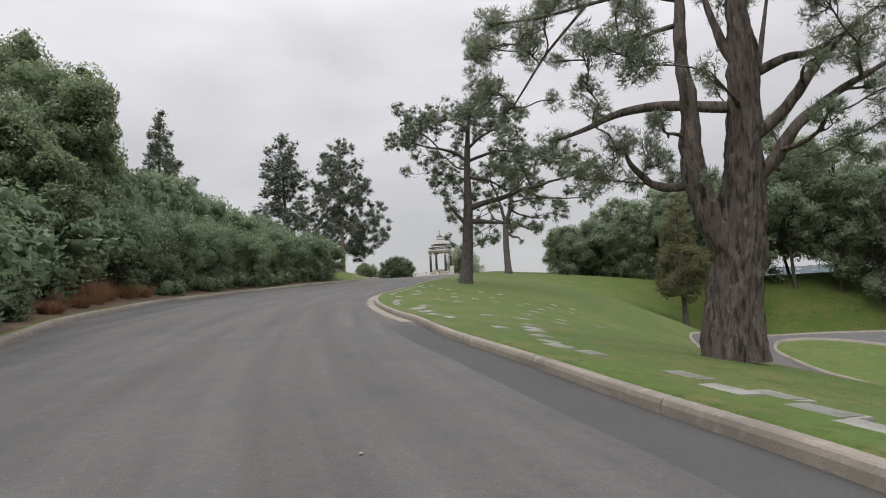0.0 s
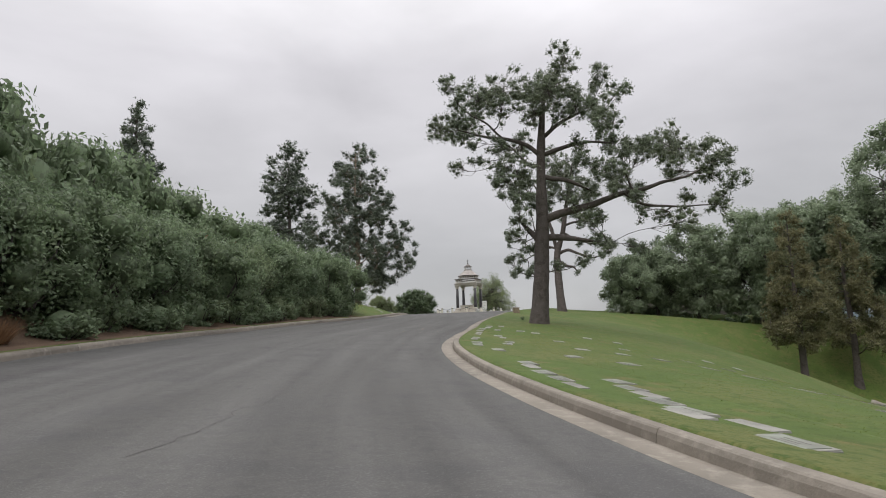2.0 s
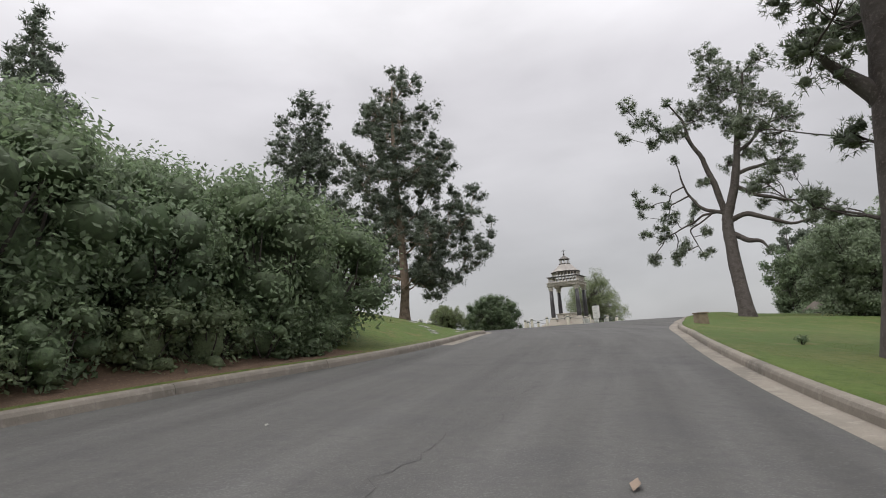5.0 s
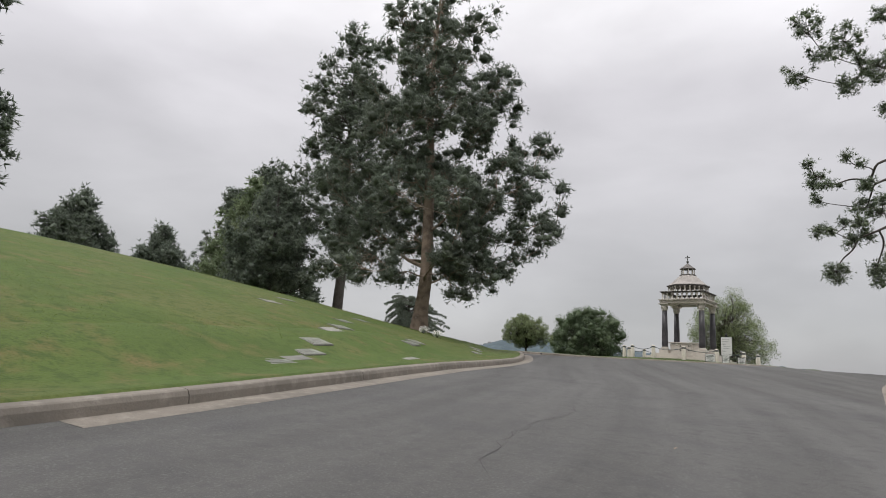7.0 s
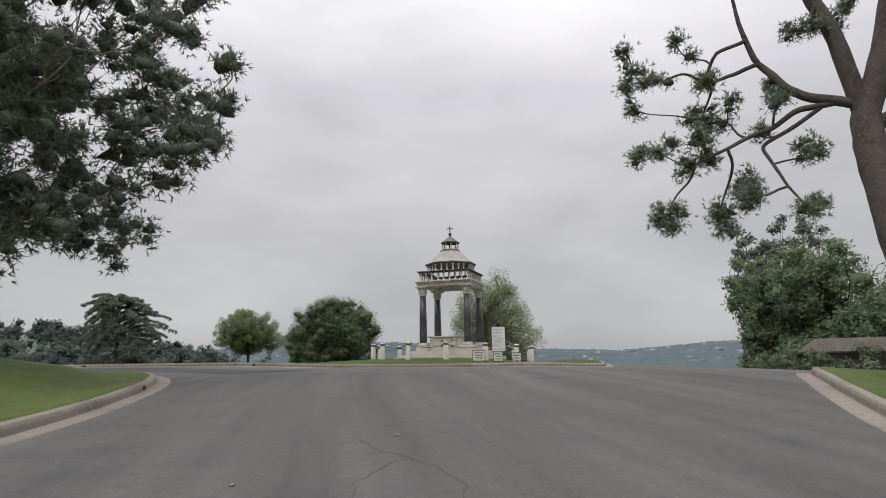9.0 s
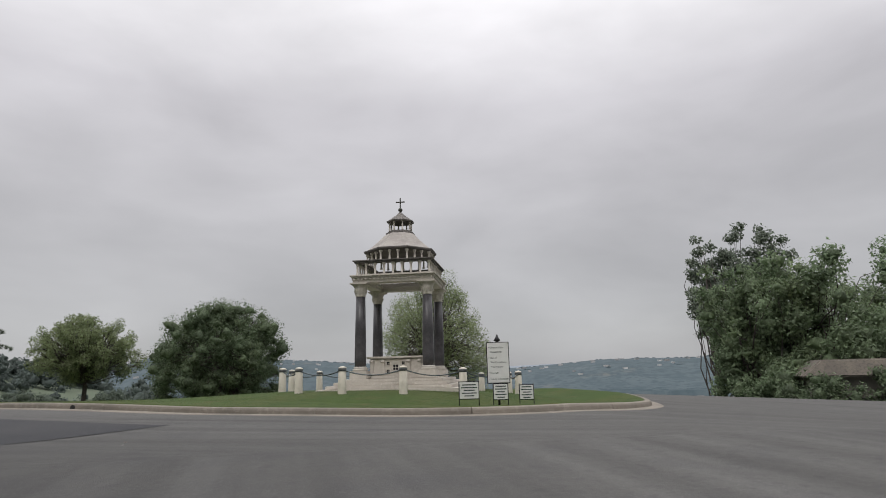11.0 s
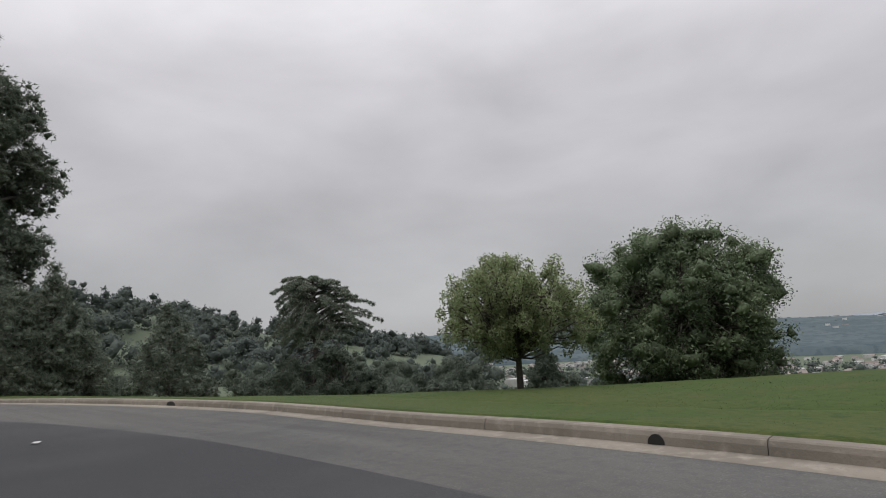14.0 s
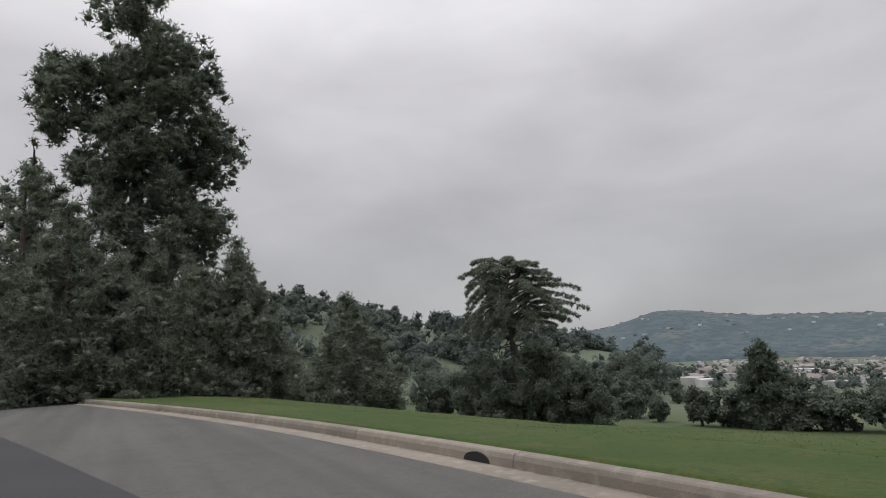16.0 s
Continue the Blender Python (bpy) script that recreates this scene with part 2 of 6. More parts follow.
# greyed green of the far trees, with haze put into the base colour
FAR_WOOD = material("haze_tinted_woods", (.115, .14, .125), 1, spots=((.05, (.098, .122, .112), .45, .65, 5), (.02, (.13, .15, .125), .55, .7, 4), (.8, (.1, .122, .112), .45, .62, 5)), bump=.1, bump_scale=.3, relief=.5, island=.2, leaf=.4)
# paler still: the horizon ridge has more haze mixed into its colour
HORIZON = material("haze_tinted_ridge", (.2, .23, .265), 1, spots=((.004, (.23, .26, .29), .45, .65, 5),))
# near-black for solid pieces that stand for the shade inside holes
HOLE_SHADE = material("hole_shade", (.02, .02, .02), .7)
CRACK = material("crack_fill", (.058, .056, .055), .95)
TERRACOTTA = material("tan_sandstone_block", (.26, .21, .15), .9, spots=((6, (.2, .16, .12), .45, .7, 5),), bump=.05)

# ---- mesh helpers ----


def mesh_of(name, verts, faces, mats, smooth_faces=False):
    """A mesh from arrays: verts (n, 3), faces a list of index tuples or an (m, 3) array."""
    me = bpy.data.meshes.new(name)
    if isinstance(faces, np.ndarray):
        v, f = np.asarray(verts, np.float32), faces.astype(np.int32)
        me.vertices.add(len(v))
        me.vertices.foreach_set("co", v.ravel())
        k = f.shape[1]
        me.loops.add(f.size)
        me.loops.foreach_set("vertex_index", f.ravel())
        me.polygons.add(len(f))
        me.polygons.foreach_set("loop_start", np.arange(0, f.size, k, dtype=np.int32))
        me.polygons.foreach_set("loop_total", np.full(len(f), k, np.int32))
    else:
        me.from_pydata([tuple(map(float, p)) for p in verts], [], faces)
    for m in (mats if isinstance(mats, (list, tuple)) else [mats]):
        me.materials.append(m)
    if smooth_faces:
        me.polygons.foreach_set("use_smooth", np.ones(len(me.polygons), bool))
    me.update(calc_edges=True)
    return me


def part(name, me, parent=None, label="", m=None):
    """Links mesh data (or a bmesh, with its material first in a pair) as one object under a thing."""
    if isinstance(me, tuple):
        bm, mat = me
        data = bpy.data.meshes.new(name)
        bm.to_mesh(data)
        bm.free()
        data.materials.append(mat)
        me = data
    ob = new(name, me)
    if m is not None:
        ob.matrix_basis = m
    if parent is not None:
        ob.parent = parent
    if label:
        tagged(ob, label)
    if name in ("branchwork", "crown", "inner_foliage", "blades", "blossoms", "leaves"):
        tagged(ob, kind="stuff")
    return ob


def thing(name, m, label, category, group="", kind=""):
    ob = new(name)
    ob.matrix_basis = m
    return tagged(ob, label, category, group, kind)


def add_box(bm, c, s, bevel=0.0, turn=0.0, taper=1.0):
    r = bmesh.ops.create_cube(bm, size=1)
    for v in r["verts"]:
        k = taper if v.co.z > 0 else 1
        v.co.x, v.co.y, v.co.z = v.co.x * s[0] * k, v.co.y * s[1] * k, v.co.z * s[2]
    if bevel:
        es = {e for v in r["verts"] for e in v.link_edges}
        q = bmesh.ops.bevel(bm, geom=list(es), offset=bevel, segments=2, affect="EDGES")
        vs = list({v for f in q["faces"] for v in f.verts} | {v for v in r["verts"] if v.is_valid})
    else:
        vs = r["verts"]
    bmesh.ops.rotate(bm, verts=vs, cent=(0, 0, 0), matrix=Matrix.Rotation(turn, 3, "Z"))
    bmesh.ops.translate(bm, verts=vs, vec=c)
    return vs


def box(c, s, mat, bevel=0.0, turn=0.0, taper=1.0):
    bm = bmesh.new()
    add_box(bm, c, s, bevel, turn, taper)
    return bm, mat


def lathe(profile, sides=16, square=False, turn=0.0, smooth_faces=True):
    """Verts and quads of a profile of (radius, z) turned about z."""
    v, f = [], []
    for r, z in profile:
        for k in range(sides):
            a = turn + 2 * math.pi * k / sides
            v.append((r * math.cos(a), r * math.sin(a), z))
    for i in range(len(profile) - 1):
        for k in range(sides):
            j = (k + 1) % sides
            f.append((i * sides + k, i * sides + j, (i + 1) * sides + j, (i + 1) * sides + k))
    f.append(tuple(range(sides))[::-1])
    f.append(tuple((len(profile) - 1) * sides + k for k in range(sides)))
    return v, f


def turned(name, profile, mat, sides=16, turn=0.0, smooth_faces=True):
    v, f = lathe(profile, sides, turn=turn)
    me = mesh_of(name, v, f, mat)
    if smooth_faces:
        for p in me.polygons:
            p.use_smooth = len(p.vertices) == 4
    return me


def tube(points, radii, sides=8):
    """Verts and triangles of a tube along a line."""
    P = np.asarray(points, float)
    T = np.gradient(P, axis=0)
    T /= np.linalg.norm(T, axis=1)[:, None] + 1e-9
    ref = np.array([0.0, 0, 1]) if abs(T[0][2]) < .8 else np.array([1.0, 0, 0])
    A = np.cross(T, ref)
    A /= np.linalg.norm(A, axis=1)[:, None] + 1e-9
    B = np.cross(T, A)
    a = np.linspace(0, 2 * np.pi, sides, endpoint=False)
    R = np.asarray(radii, float)[:, None, None]
    V = (P[:, None] + R * (np.cos(a)[None, :, None] * A[:, None] + np.sin(a)[None, :, None] * B[:, None])).reshape(-1, 3)
    F = []
    n = len(P)
    for i in range(n - 1):
        for k in range(sides):
            j = (k + 1) % sides
            q = (i * sides + k, i * sides + j, (i + 1) * sides + j, (i + 1) * sides + k)
            F += [(q[0], q[1], q[2]), (q[0], q[2], q[3])]
    return V, np.array(F)


def join(pieces):
    V, F, o = [], [], 0
    for v, f in pieces:
        V.append(v)
        F.append(f + o)
        o += len(v)
    return np.concatenate(V), np.concatenate(F)


def unit(rng, n):
    d = rng.normal(size=(n, 3))
    return d / np.linalg.norm(d, axis=1)[:, None]


def needles(rng, centres, radii, tufts, per, length, width, squash=.75, shell=.55):
    """Tufts of needle blades on the outer part of clumps, each blade one triangle."""
    C = np.repeat(np.asarray(centres, float), tufts, axis=0)
    R = np.repeat(np.asarray(radii, float), tufts)
    d = unit(rng, len(C))
    k = (shell + (1 - shell) * rng.random(len(C))) * (.8 + .4 * rng.random(len(C)))
    S = np.array([1, 1, squash])
    base = C + d * S * (R * k)[:, None]
    base = np.repeat(base, per, axis=0)
    out = np.repeat(d, per, axis=0) * .75 + unit(rng, len(base)) * .8 + np.array([0, 0, .2])
    out /= np.linalg.norm(out, axis=1)[:, None]
    side = np.cross(out, unit(rng, len(base)))
    side /= np.linalg.norm(side, axis=1)[:, None] + 1e-9
    L = length * (.6 + .7 * rng.random(len(base)))[:, None]
    w = width * (.7 + .6 * rng.random(len(base)))[:, None]
    V = np.stack([base - side * w / 2, base + side * w / 2, base + out * L], axis=1).reshape(-1, 3)
    return V, np.arange(len(V)).reshape(-1, 3)


def leaves(rng, centres, radii, count, size, squash=.8, shell=.6, droop=0.0):
    """Leaf blades on the outer part of clumps, each blade a bent pair of triangles."""
    n = np.maximum((count * (np.asarray(radii) / np.mean(radii)) ** 2).astype(int), 3)
    C = np.repeat(np.asarray(centres, float), n, axis=0)
    R = np.repeat(np.asarray(radii, float), n)
    d = unit(rng, len(C))
    k = (shell + (1 - shell) * rng.random(len(C)) ** .6) * (.85 + .3 * rng.random(len(C)))
    base = C + d * np.array([1, 1, squash]) * (R * k)[:, None]
    flat_way = np.cross(d, unit(rng, len(base)))
    out = flat_way / (np.linalg.norm(flat_way, axis=1)[:, None] + 1e-9) + d * .35 + unit(rng, len(base)) * .45 + np.array([0, 0, -.15 - droop])
    out /= np.linalg.norm(out, axis=1)[:, None]
    side = np.cross(out, d * .7 + np.array([0, 0, .6]) + unit(rng, len(base)) * .6)
    side /= np.linalg.norm(side, axis=1)[:, None] + 1e-9
    s = size * (.6 + .8 * rng.random(len(base)))[:, None]
    V = np.stack([base, base + out * s * .5 - side * s * .26, base + out * s, base + out * s * .5 + side * s * .26], axis=1).reshape(-1, 3)
    q = np.arange(len(base))[:, None] * 4
    F = np.concatenate([q + np.array([0, 1, 2]), q + np.array([0, 2, 3])])
    return V, F


def blob(rng, r, squash=.8, rough=.18, level=2):
    """Verts and triangles of an uneven lump."""
    bm = bmesh.new()
    bmesh.ops.create_icosphere(bm, subdivisions=level, radius=1)
    off = Vector(rng.random(3) * 50)
    V = np.array([v.co * (1 + rough * 2 * noise.noise(v.co * 1.7 + off) + rough * noise.noise(v.co * 4.1 + off)) for v in bm.verts]) * r * np.array([1, 1, squash])
    F = np.array([[v.index for v in f.verts] for f in bm.faces])
    bm.free()
    return V, F


def bend(a, b, rng, sag=.15, steps=6, wobble=.06):
    """A crooked line from a to b."""
    a, b = np.asarray(a, float), np.asarray(b, float)
    t = np.linspace(0, 1, steps)[:, None]
    L = np.linalg.norm(b - a)
    mid = rng.normal(size=3) * wobble * L
    return a + (b - a) * t + np.sin(np.pi * t) * (mid - np.array([0, 0, sag * L])) + np.sin(2 * np.pi * t) * rng.normal(size=3) * wobble * .6 * L


# ---- ground ----
# ground heights
PY = np.array([-60, -30, 0, 7.4, 15.5, 24.4, 33.2, 41.7, 49.3, 57, 64.4, 71.2, 77, 83, 88, 92.6, 97, 101, 105, 112, 200])
PX = np.array([14, 8, 0, -2.2, -4.0, -5.4, -6.05, -5.9, -4.7, -3.5, -2.6, -2.5, -3.4, -4.2, -4.6, -4.8, -5, -5, -5, -5, -5])
PZ = np.array([-2.6, -1.4, 0, .31, .71, 1.17, 1.66, 2.1, 2.58, 3.07, 3.53, 3.93, 4.21, 4.49, 4.73, 4.85, 4.93, 5.0, 5.05, 5.1, 5.1])


def smooth(a, b, x):
    k = np.clip((x - a) / (b - a), 0, 1)
    return k * k * (3 - 2 * k)


def crest_dip(x, y):
    """The ground dips a little before the island lawn."""
    return .13 * smooth(-22, -9, x) * smooth(92, 97, y) * (1 - smooth(101.5, 106, y))


def road_z(x, y):
    """The road's height: it climbs to the hilltop and banks up to the left on the climb."""
    lat = np.interp(y, PY, PX) - x
    bank = .055 * (1 - smooth(62, 84, y))
    return np.interp(y, PY, PZ) + bank * np.clip(lat, -6, 12) - .055 * smooth(84, 95, y) * np.clip(x - 3, 0, 60) - .05 * np.clip(y - 112, 0, 60) * smooth(3, 12, x) - crest_dip(x, y)


def land_z(x, y):
    """The height of the lawns, the bank, the valley and the wooded ridge beyond it."""
    x, y = np.asarray(x, float), np.asarray(y, float)
    lat = np.interp(y, PY, PX) - x
    z = np.interp(y, PY, PZ) + .055 * (1 - smooth(62, 84, y)) * np.clip(lat, -12, 8)
    # hill on the left: a steep planted bank along the climb, then a grassy slope
    edge = np.interp(y, [-30, 0, 12, 25, 35, 43, 52, 58, 70, 80, 88, 92, 96, 104, 111, 125], [4, 4.5, 6.4, 7.8, 8, 7.4, 6.7, 6.0, 5.7, 4.6, 5, 6.6, 11, 26, 40, 70])
    up = np.clip(lat - edge, 0, None)
    bank = (1 - smooth(50, 59, y)) * (1 - .35 * smooth(38, 48, y))
    z = z + (9.5 * (1 - np.exp(-up * .29 / 9.5)) + bank * 3.6 * (1 - np.exp(-np.clip(up - 1.6, 0, None) * .75 / 3.6))) * (1 - smooth(74, 113, y))
    # falling lawn on the right
    fall = np.clip(-lat - 4.5, 0, None)
    z = z - (.0135 - .0037 * smooth(40, 60, y)) * np.minimum(fall, np.interp(y, [45, 52, 62, 70], [21.5, 22.5, 27, 32])) ** 2 * (1 - .78 * smooth(70, 86, y)) - .3 * smooth(0, 30, fall) - .045 * smooth(84, 95, y) * np.clip(fall, 0, 40)
    # hilltop rim and the valley beyond it
    rim = np.interp(x, [-160, -66, -43, -32, -25, -19, -14, -8, 0, 8, 20, 60], [150, 130.5, 122.5, 117.5, 114.5, 113.5, 114.5, 116.5, 119, 119, 114, 104])
    b = np.clip(y - rim, 0, None)
    z = z - .034 * np.clip(y - 109.5 - .4 * np.clip(-12 - x, 0, 40), 0, 14)
    z = z - np.interp(b, [0, 4, 15, 40, 90, 200, 600, 1500], [0, .3, 2.6, 8, 13, 20, 42, 62])
    z = z - 10 * smooth(60, 420, x)
    # low mound under the stone canopy
    z = z + .2 * np.exp(-(np.hypot(x, y - 109.6) / 7.5) ** 4)
    z = z - crest_dip(x, y)
    # ridge with woods far to the left
    r, az = np.hypot(x + 15, y - 105), np.degrees(np.arctan2(-x - 15, y - 105))
    tall = np.interp(az, [-30, 12, 22, 30, 38, 45, 60, 90, 130], [0, 0, 14, 24, 34, 46, 52, 50, 0])
    return z + (tall + 20) * np.exp(-((r - 470) / 150) ** 2) * (tall > 0)


RIGHT = [(10, -30), (5.2, -8), (4.0, -2), (3.2, 2), (2.8, 4.4), (2.3, 6.3), (1.7, 8.7), (1.1, 10.9), (.2, 14.1), (-.8, 18.7), (-1.6, 21.4), (-2.5, 25.3), (-3.2, 29.3), (-3.6, 34), (-3.55, 38), (-3.1, 42.5), (-2.45, 46.5), (-2.0, 50.5), (-1.3, 55.3), (-.55, 59.6), (.3, 64), (1.42, 70), (2.86, 75.1), (3.96, 78.6), (5.42, 81.7), (6.85, 84.4), (8.7, 87.6), (11, 90.4), (15, 92.4), (24, 94), (45, 95.5)]
LEFT = [(-1, -30), (-3.8, -8), (-5.2, 0), (-7.2, 7), (-9.4, 12.8), (-11.7, 18.4), (-13.2, 24.8), (-13.9, 29.4), (-14.05, 35), (-13.8, 40), (-13.3, 43), (-12.2, 48.2), (-11.1, 52.1), (-9.95, 55.3), (-9.05, 58.7), (-8.25, 63.4), (-8.02, 69), (-7.95, 73.1), (-7.95, 77.8), (-8.1, 80.5), (-8.65, 84.2), (-9.55, 87.9), (-11.4, 91.8), (-15, 95.5), (-21, 99.3), (-30, 104.2), (-45, 111.3), (-75, 121)]
ISLAND = [(7, 135), (8.2, 116), (8.2, 108), (7.6, 103.2), (5.9, 100.4), (3.6, 98.8), (1.3, 98.3), (-1.2, 98.7), (-3.7, 100.1), (-6.3, 101.7), (-9.5, 103.8), (-14.4, 106.5), (-19.6, 109.8), (-25.5, 112.6), (-32, 115.2), (-43.7, 119), (-66, 125.4), (-75, 128)]


def curve_through(pts, step=.6):
    """Points at even steps on a smooth line through pts."""
    P = [Vector((*p, 0)) for p in pts]
    P = [P[0] * 2 - P[1]] + P + [P[-1] * 2 - P[-2]]
    out = []
    for i in range(1, len(P) - 2):
        a, b, c, d = P[i - 1:i + 3]
        n = max(int((c - b).length / step), 1)
        for k in range(n):
            t = k / n
            out.append(.5 * ((2 * b) + (c - a) * t + (2 * a - 5 * b + 4 * c - d) * t * t + (3 * b - a - 3 * c + d) * t ** 3))
    out.append(P[-2])
    return np.array([(p.x, p.y) for p in out])


right_line, left_line, island_line = curve_through(RIGHT), curve_through(LEFT), curve_through(ISLAND)
# the roads' outline: up the climb, out by the branch, and round the island lawn
outline = np.concatenate([right_line, [(45, 125)], island_line, left_line[::-1]])
outline = outline[np.concatenate([[True], np.linalg.norm(np.diff(outline, axis=0), axis=1) > .05])]


def road_distance(x, y):
    """Metres outside the roads' outline (minus: inside)."""
    p = np.stack([x, y], -1).reshape(-1, 2)
    a, b = outline, np.roll(outline, -1, axis=0)
    best, inside = np.full(len(p), 1e9), np.zeros(len(p), bool)
    for u, v in zip(a, b):
        d = v - u
        k = np.clip(((p - u) @ d) / (d @ d + 1e-12), 0, 1)
        best = np.minimum(best, np.linalg.norm(p - u - k[:, None] * d, axis=1))
        c = (u[1] > p[:, 1]) != (v[1] > p[:, 1])
        inside ^= c & (p[:, 0] < (v[0] - u[0]) * (p[:, 1] - u[1]) / (v[1] - u[1] + 1e-12) + u[0])
    return np.where(inside, -best, best).reshape(np.shape(x))


def spread(lo, a, b, hi, step):
    mid = np.arange(a, b + step / 2, step)
    up, down, s = [b], [a], step
    while up[-1] < hi:
        s *= 1.22
        up.append(up[-1] + s)
    s = step
    while down[-1] > lo:
        s *= 1.22
        down.append(down[-1] - s)
    return np.concatenate([down[:0:-1], mid, up[1:]])


gx, gy = spread(-4200, -80, 60, 4200, 1.0), spread(-2500, -35, 180, 4600, 1.0)
GX, GY = np.meshgrid(gx, gy)
GZ = land_z(GX, GY)
near = (np.abs(GX) < 110) & (GY > -60) & (GY < 160)
away = np.full(GX.shape, 50.0)
away[near] = road_distance(GX[near], GY[near])
GZ = np.where(away < 2.6, np.minimum(GZ, road_z(GX, GY)) * (1 - smooth(.9, 2.5, away)) + GZ * smooth(.9, 2.5, away) - .5 * (1 - smooth(.9, 2.5, away)), GZ)
ix = np.arange(GX.size).reshape(GX.shape)
quads = np.stack([ix[:-1, :-1], ix[:-1, 1:], ix[1:, 1:], ix[1:, :-1]], -1).reshape(-1, 4)
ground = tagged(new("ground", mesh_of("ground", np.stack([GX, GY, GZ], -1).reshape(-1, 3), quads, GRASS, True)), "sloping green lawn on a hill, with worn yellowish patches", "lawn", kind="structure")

# road surface: a fine grid cut to the outline
rx, ry = np.arange(-76, 46, .5), np.arange(-30, 136, .5)
RX, RY = np.meshgrid(rx, ry)
inside = road_distance(RX, RY) < .55
RZ = road_z(RX, RY)
ix = np.arange(RX.size).reshape(RX.shape)
keep = inside[:-1, :-1] & inside[:-1, 1:] & inside[1:, 1:] & inside[1:, :-1]
q = np.stack([ix[:-1, :-1], ix[:-1, 1:], ix[1:, 1:], ix[1:, :-1]], -1)[keep]
used, inv = np.unique(q, return_inverse=True)
RV = np.stack([RX, RY, RZ], -1).reshape(-1, 3)[used]
road_mesh = mesh_of("road", RV, inv.reshape(-1, 4), ASPHALT, True)
along = road_mesh.attributes.new("along", "FLOAT_VECTOR", "POINT")
bendy = np.interp(RV[:, 1], PY, PX)
turned_x = np.where(RV[:, 1] > 92, (RV[:, 1] - 92) * .85 + RV[:, 0] * .5, RV[:, 0] - bendy)
along.data.foreach_set("vector", np.stack([turned_x, np.where(RV[:, 1] > 92, RV[:, 0] * .05, RV[:, 1] * .05), np.zeros(len(RV))], -1).astype(np.float32).ravel())
road = tagged(new("road", road_mesh), "worn grey asphalt road with fine cracks and tyre tracks", "road", kind="structure")


def section_strip(line, side, section, zfun, step=1):
    """A strip swept along a line. section: (offset outwards, height over zfun or over the land) pairs."""
    T = np.gradient(line, axis=0)
    T /= np.linalg.norm(T, axis=1)[:, None]
    N = np.stack([T[:, 1], -T[:, 0]], -1) * side
    rows = []
    for off, h in section:
        p = line + N * off
        rows.append(np.concatenate([p, (zfun(p[:, 0], p[:, 1], off) + h)[:, None]], 1))
    V = np.stack(rows, 1)
    n, k = V.shape[:2]
    i = np.arange(n * k).reshape(n, k)
    F = np.stack([i[:-1, :-1], i[:-1, 1:], i[1:, 1:], i[1:, :-1]], -1).reshape(-1, 4)
    return V.reshape(-1, 3), F if side > 0 else F[:, ::-1]


def verge(x, y, off):
    k = smooth(.15, 2.2, np.full(np.shape(x), off))
    return (road_z(x, y) + .15) * (1 - k) + land_z(x, y) * k


GRASS_SECTION = [(.03, -.03), (.1, .035), (.2, .035), (.4, .03), (.8, .02), (1.4, .02), (2.0, .02), (2.6, .015), (3.0, -.02), (3.4, -.2)]
for name, line, side in (("right", right_line, 1), ("left", left_line, -1), ("island", island_line, 1)):
    V, F = section_strip(line, side, GRASS_SECTION, verge)
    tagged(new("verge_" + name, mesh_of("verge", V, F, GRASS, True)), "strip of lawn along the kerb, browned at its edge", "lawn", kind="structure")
    # concrete gutter, flush with the asphalt
    pan = line[line[:, 1] > {"right": 18.5, "left": 61, "island": 0}[name]]
    V, F = section_strip(pan, side, [(-.55, -.05), (-.52, .006), (-.22, .004), (-.1, .012), (0, -.1)], lambda x, y, o: road_z(x, y))
    tagged(new("gutter_" + name, mesh_of("gutter", V, F, CONCRETE)), "pale concrete gutter along the road", "gutter", kind="structure")
    kerb = tagged(new("kerb_" + name), "pale concrete kerb with joints", "kerb", kind="structure")
    n = 6
    for i in range(0, len(line) - n, n):
        seg = line[i:i + n + 1].copy()
        d = seg[-1] - seg[-2]
        seg[-1] -= d / np.linalg.norm(d) * .012
        V, F = section_strip(seg, side, [(-.16, -.06), (-.14, .1), (-.115, .15), (-.09, .165), (.04, .17), (.06, .155), (.07, -.2)], lambda x, y, o: road_z(x, y))
        k = 7
        F = F.tolist() + [tuple(range(k))[::-1], tuple(len(V) - k + j for j in range(k))]
        part("kerb_stone", mesh_of("kerb_stone", V, F, CONCRETE), kerb)

# newer dark asphalt of the through lane past the island
lane = curve_through([(-7.0, 98.5), (-8.4, 99.5), (-9.9, 100.7), (-12.2, 102.3), (-15.4, 104.1), (-19.2, 106.1), (-24.5, 108.4), (-29.5, 110.0), (-35.6, 111.8), (-44.5, 114.4), (-70, 121)])
V, F = section_strip(lane, -1, [(0, .0), (.15, .006), (.8, .008), (1.7, .008), (2.6, .008), (3.5, .006), (3.65, 0)], lambda x, y, o: road_z(x, y))
tagged(new("road_patch", mesh_of("road_patch", V, F, DARK_ASPHALT, True)), "newer darker asphalt lane laid over the old road", "road", kind="structure")

V, F = section_strip(right_line[(right_line[:, 1] > -12) & (right_line[:, 1] < 17.5)], 1, [(-1.1, 0), (-1.0, .005), (-.7, .007), (-.4, .007), (-.12, .006), (-.1, -.02)], lambda x, y, o: road_z(x, y))
tagged(new("road_strip", mesh_of("road_strip", V, F, MID_ASPHALT, True)), "darker asphalt strip laid along the kerb", "road", kind="structure")

